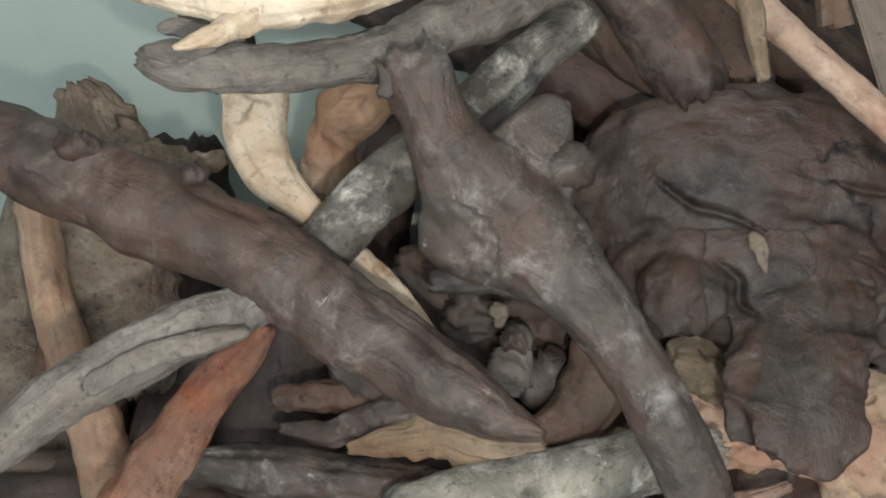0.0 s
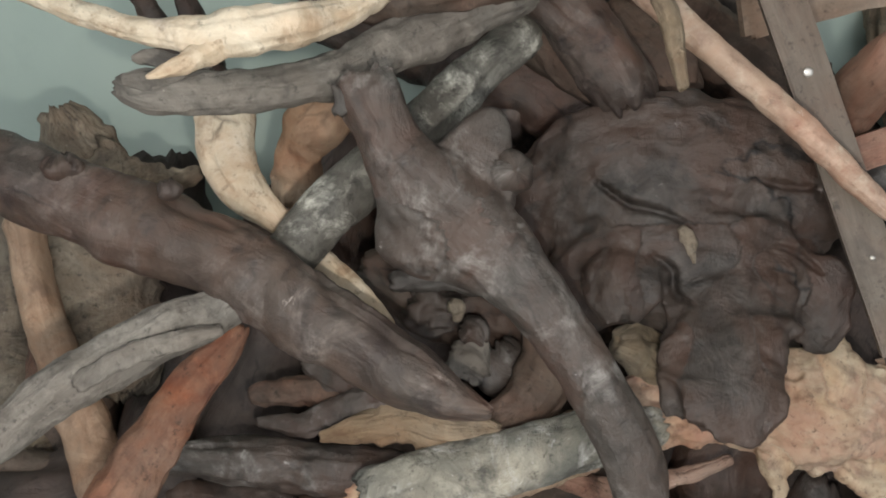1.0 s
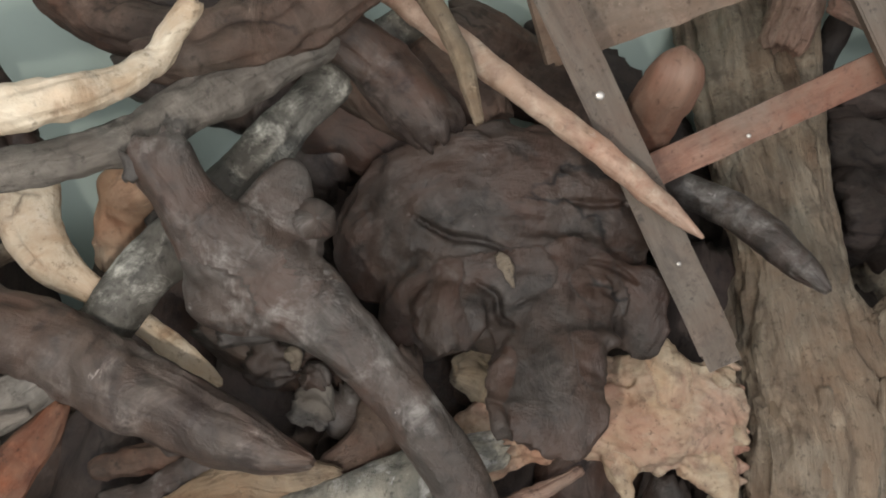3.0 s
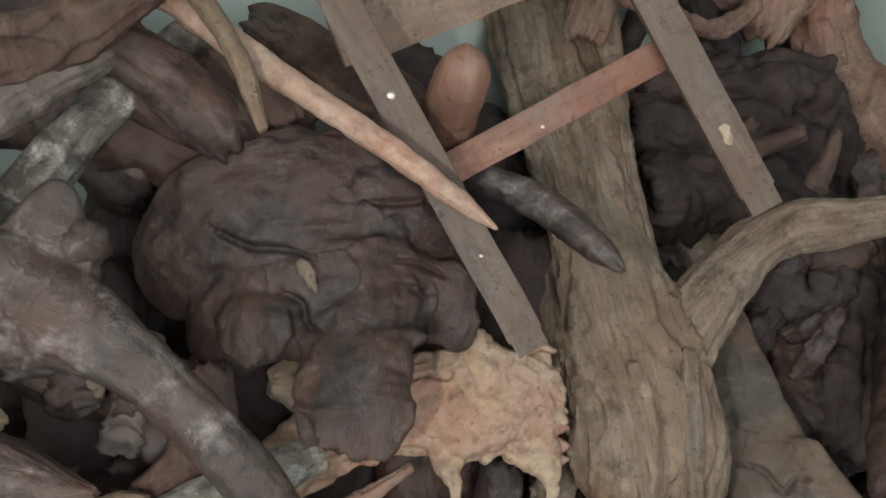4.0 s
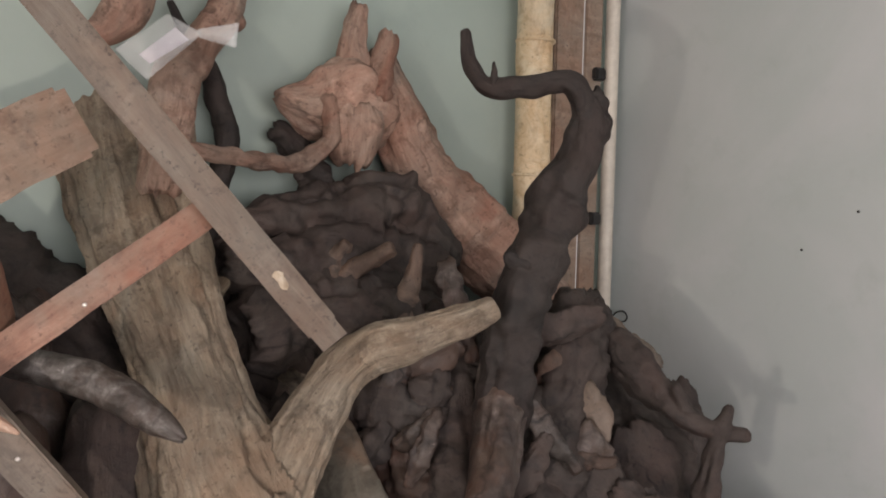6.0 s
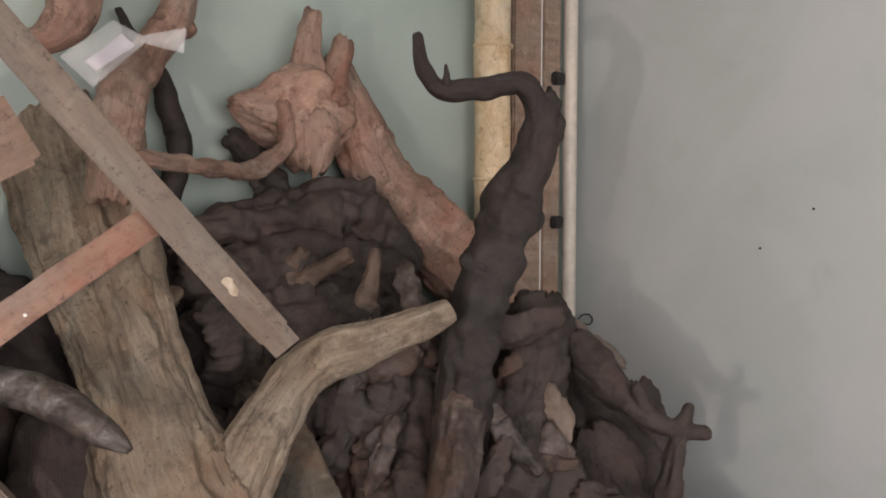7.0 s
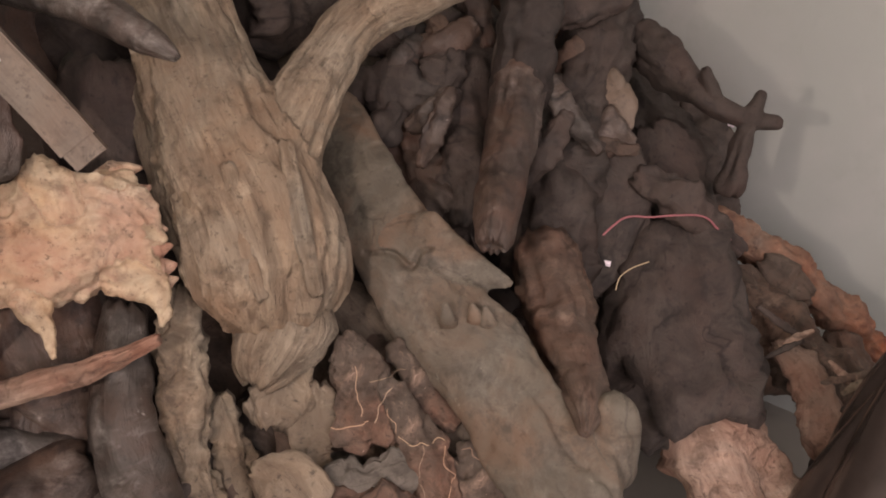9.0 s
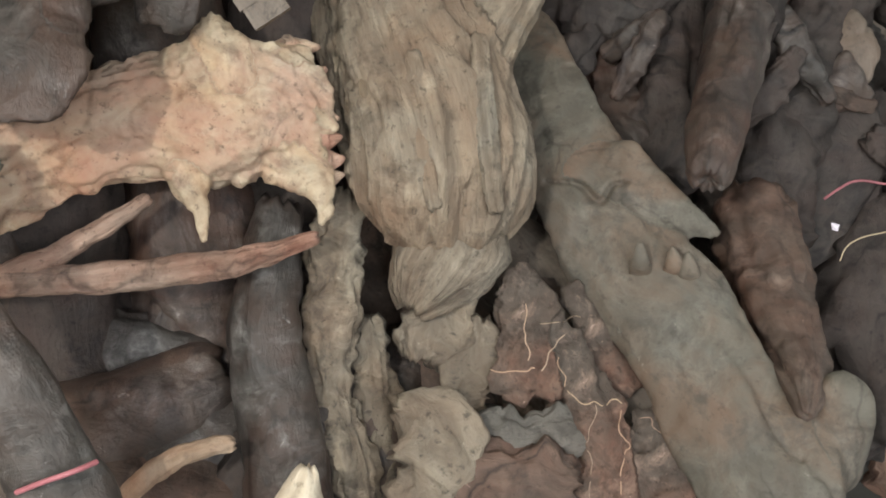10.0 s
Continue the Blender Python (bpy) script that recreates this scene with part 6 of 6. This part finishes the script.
def plastic_bag(base, top, half, folds, seed):
    '''A slack bag of dark glossy film that stands on the floor in sharp pleats.'''
    rng = random.Random(seed)
    base, top = Vector(base), Vector(top)
    phase = [rng.uniform(0, math.tau) for _ in range(5)]
    verts, faces, nu, nv = [], [], 96, 30
    for i in range(nv):
        t = i / (nv - 1)
        mid = base.lerp(top, t)
        for j in range(nu):
            a = math.tau * j / nu
            pleat = abs(math.sin(a * folds / 2 + phase[0] + 1.6 * t)) ** 0.5 * 0.22 + abs(math.sin(a * (folds - 2) / 2 + phase[1] - 2.1 * t)) ** 0.7 * 0.2
            r = half * (1 - 0.55 * t ** 1.6) * math.sqrt(max(0.0, 1 - t ** 7)) * (0.75 + pleat) * (1 + 0.1 * math.sin(5 * t + phase[2] + 2 * a))
            verts.append((mid.x + math.cos(a) * r, mid.y + math.sin(a) * r * 0.8, mid.z + 0.02 * math.sin(3 * a + phase[3]) * (1 - t) * t))
    for i in range(nv - 1):
        for j in range(nu):
            k = (j + 1) % nu
            faces.append((i * nu + j, i * nu + k, (i + 1) * nu + k, (i + 1) * nu + j))
    faces.append(tuple(range((nv - 1) * nu, nv * nu)))
    me = bpy.data.meshes.new("plastic_bag")
    me.from_pydata(verts, [], faces)
    me.polygons.foreach_set("use_smooth", [True] * len(me.polygons))
    me.materials.append(FILM)
    ob = new("plastic_bag", me)
    return tagged(ob, "glossy dark plastic bag in sharp folds on the floor", "bag")


plastic_bag((2.10, 0.22, 0.004), (2.10, 0.20, 0.78), 0.26, 6, 4)


# ---- small clear bag with a paper slip, hung on the standing limb ----
pouch = tagged(new("clear_pouch"), "small clear plastic pouch with a lilac paper slip inside", "bag")


def sheet(name, corners, face, mat, parent, label, puff):
    '''A soft four-cornered sheet that bulges towards face.'''
    bm, n = bmesh.new(), 12
    a, b, c, d = (Vector(p) for p in corners)
    rows = []
    for i in range(n + 1):
        u = i / n
        rows.append([bm.verts.new(a.lerp(b, j / n).lerp(d.lerp(c, j / n), u) + Vector(face) * (puff * math.sin(math.pi * u) * math.sin(math.pi * j / n) + 0.15 * puff * noise.noise(Vector((u * 6, j * 0.6, 1))))) for j in range(n + 1)])
    for i in range(n):
        for j in range(n):
            bm.faces.new((rows[i][j], rows[i][j + 1], rows[i + 1][j + 1], rows[i + 1][j]))
    ob = mesh_from(name, bm, mat, parent, label, True)
    mod = ob.modifiers.new("thickness", "SOLIDIFY")
    mod.thickness = 0.0006
    return ob


sheet("front_film", [(1.058, 1.495, 1.862), (1.150, 1.428, 1.939), (1.209, 1.378, 1.898), (1.111, 1.447, 1.796)], (-0.22, -0.96, -0.15), CLEAR, pouch, "clear plastic film", 0.03)
sheet("slip", [(1.102, 1.471, 1.852), (1.166, 1.426, 1.912), (1.189, 1.406, 1.885), (1.120, 1.456, 1.833)], (-0.24, -0.96, -0.15), PAPER, pouch, "lilac-white paper slip", 0.006)
sheet("tied_neck", [(1.201, 1.386, 1.907), (1.272, 1.331, 1.922), (1.265, 1.332, 1.868), (1.203, 1.382, 1.888)], (-0.30, -0.94, -0.18), CLEAR, pouch, "gathered clear neck", 0.012)
tagged(sheet("paper_scrap", [(2.327, 0.882, 0.992), (2.346, 0.865, 0.987), (2.339, 0.864, 0.967), (2.328, 0.874, 0.971)], (-0.81, -0.57, 0.15), PAPER, None, "", 0.004), "tiny white paper scrap caught between logs", "paper")
tagged(sheet("paper_scrap", [(1.770, 0.741, 0.757), (1.780, 0.732, 0.755), (1.777, 0.731, 0.744), (1.771, 0.737, 0.746)], (-0.68, -0.65, 0.33), PAPER, None, "", 0.004), "tiny white paper scrap caught between logs", "paper")
tagged(sheet("paper_scrap", [(1.836, 0.609, 0.451), (1.852, 0.595, 0.447), (1.846, 0.594, 0.430), (1.837, 0.602, 0.434)], (-0.68, -0.53, 0.50), PAPER, None, "", 0.004), "tiny white paper scrap caught between logs", "paper")
tagged(sheet("paper_scrap", [(1.768, 0.965, 1.095), (1.777, 0.957, 1.092), (1.774, 0.956, 1.083), (1.769, 0.961, 1.085)], (-0.65, -0.75, 0.11), PAPER, None, "", 0.004), "tiny white paper scrap caught between logs", "paper")
tagged(tube("wire_loop", [(2.885, 1.667, 1.094), (2.885, 1.636, 1.117), (2.885, 1.601, 1.114), (2.885, 1.597, 1.093), (2.885, 1.631, 1.081), (2.885, 1.663, 1.093)], 0.003, BLACK), "small loop of dark wire on the wall", "wire")
mark = mesh_from("wall_nail", bmesh_ball((2.897, 0.943, 1.405), 0.004), BLACK)
tagged(mark, "small dark nail head in the wall", "nail")
mark = mesh_from("wall_nail", bmesh_ball((2.897, 0.781, 1.528), 0.004), BLACK)
tagged(mark, "small dark nail head in the wall", "nail")
wood("bark_crumb", FLAKE, [(2.230, 0.409, 0.509, 0.006), (2.214, 0.394, 0.469, 0.012), (2.216, 0.388, 0.420, 0.005)], (-0.82, -0.37, 0.43), "small red-brown bark splinter by the wall", flat=0.4, jag=0.3, lump=0.25, rough=0.15, seg=14, cracks=1)
wood("bark_crumb", BARK, [(1.950, 0.582, 0.454, 0.006), (1.966, 0.545, 0.421, 0.012), (1.997, 0.518, 0.378, 0.005)], (-0.73, -0.48, 0.49), "small grey-tan crumb of bark by the wall", flat=0.4, jag=0.3, lump=0.25, rough=0.15, seg=14, cracks=1)
wood("bark_crumb", EBONY, [(2.166, 0.519, 0.566, 0.003), (2.120, 0.537, 0.551, 0.007), (2.091, 0.565, 0.526, 0.003)], (-0.79, -0.46, 0.40), "small black crumb of bark by the wall", flat=0.4, jag=0.3, lump=0.25, rough=0.15, seg=14, cracks=1)
wood("bark_crumb", ROSE, [(2.103, 0.615, 0.621, 0.003), (2.067, 0.624, 0.605, 0.007), (2.048, 0.645, 0.580, 0.003)], (-0.77, -0.52, 0.38), "small rosy splinter of root by the wall", flat=0.4, jag=0.3, lump=0.25, rough=0.15, seg=14, cracks=1)
wood("bark_crumb", FLAKE, [(2.097, 0.632, 0.633, 0.003), (2.059, 0.645, 0.621, 0.006), (2.037, 0.669, 0.602, 0.003)], (-0.77, -0.53, 0.37), "small red-brown bark splinter by the wall", flat=0.4, jag=0.3, lump=0.25, rough=0.15, seg=14, cracks=1)
wood("bark_crumb", BARK, [(2.240, 0.408, 0.503, 0.004), (2.206, 0.418, 0.490, 0.009), (2.190, 0.436, 0.468, 0.004)], (-0.82, -0.39, 0.42), "small grey-tan crumb of bark by the wall", flat=0.4, jag=0.3, lump=0.25, rough=0.15, seg=14, cracks=1)
wood("bark_crumb", EBONY, [(2.115, 0.607, 0.628, 0.005), (2.140, 0.563, 0.598, 0.010), (2.182, 0.530, 0.560, 0.004)], (-0.80, -0.47, 0.37), "small black crumb of bark by the wall", flat=0.4, jag=0.3, lump=0.25, rough=0.15, seg=14, cracks=1)
wood("bark_crumb", ROSE, [(2.194, 0.516, 0.584, 0.004), (2.156, 0.529, 0.573, 0.008), (2.136, 0.552, 0.554, 0.003)], (-0.80, -0.45, 0.39), "small rosy splinter of root by the wall", flat=0.4, jag=0.3, lump=0.25, rough=0.15, seg=14, cracks=1)
wood("bark_crumb", FLAKE, [(2.260, 0.404, 0.512, 0.005), (2.203, 0.433, 0.504, 0.010), (2.165, 0.470, 0.487, 0.004)], (-0.82, -0.40, 0.42), "small red-brown bark splinter by the wall", flat=0.4, jag=0.3, lump=0.25, rough=0.15, seg=14, cracks=1)
wood("bark_crumb", BARK, [(2.083, 0.550, 0.517, 0.007), (2.040, 0.570, 0.512, 0.014), (2.012, 0.599, 0.499, 0.006)], (-0.76, -0.49, 0.43), "small grey-tan crumb of bark by the wall", flat=0.4, jag=0.3, lump=0.25, rough=0.15, seg=14, cracks=1)
wood("bark_crumb", EBONY, [(2.223, 0.406, 0.492, 0.004), (2.190, 0.411, 0.469, 0.007), (2.176, 0.424, 0.436, 0.003)], (-0.81, -0.39, 0.44), "small black crumb of bark by the wall", flat=0.4, jag=0.3, lump=0.25, rough=0.15, seg=14, cracks=1)
wood("bark_crumb", ROSE, [(2.187, 0.472, 0.533, 0.004), (2.193, 0.447, 0.512, 0.008), (2.218, 0.430, 0.482, 0.003)], (-0.81, -0.41, 0.41), "small rosy splinter of root by the wall", flat=0.4, jag=0.3, lump=0.25, rough=0.15, seg=14, cracks=1)
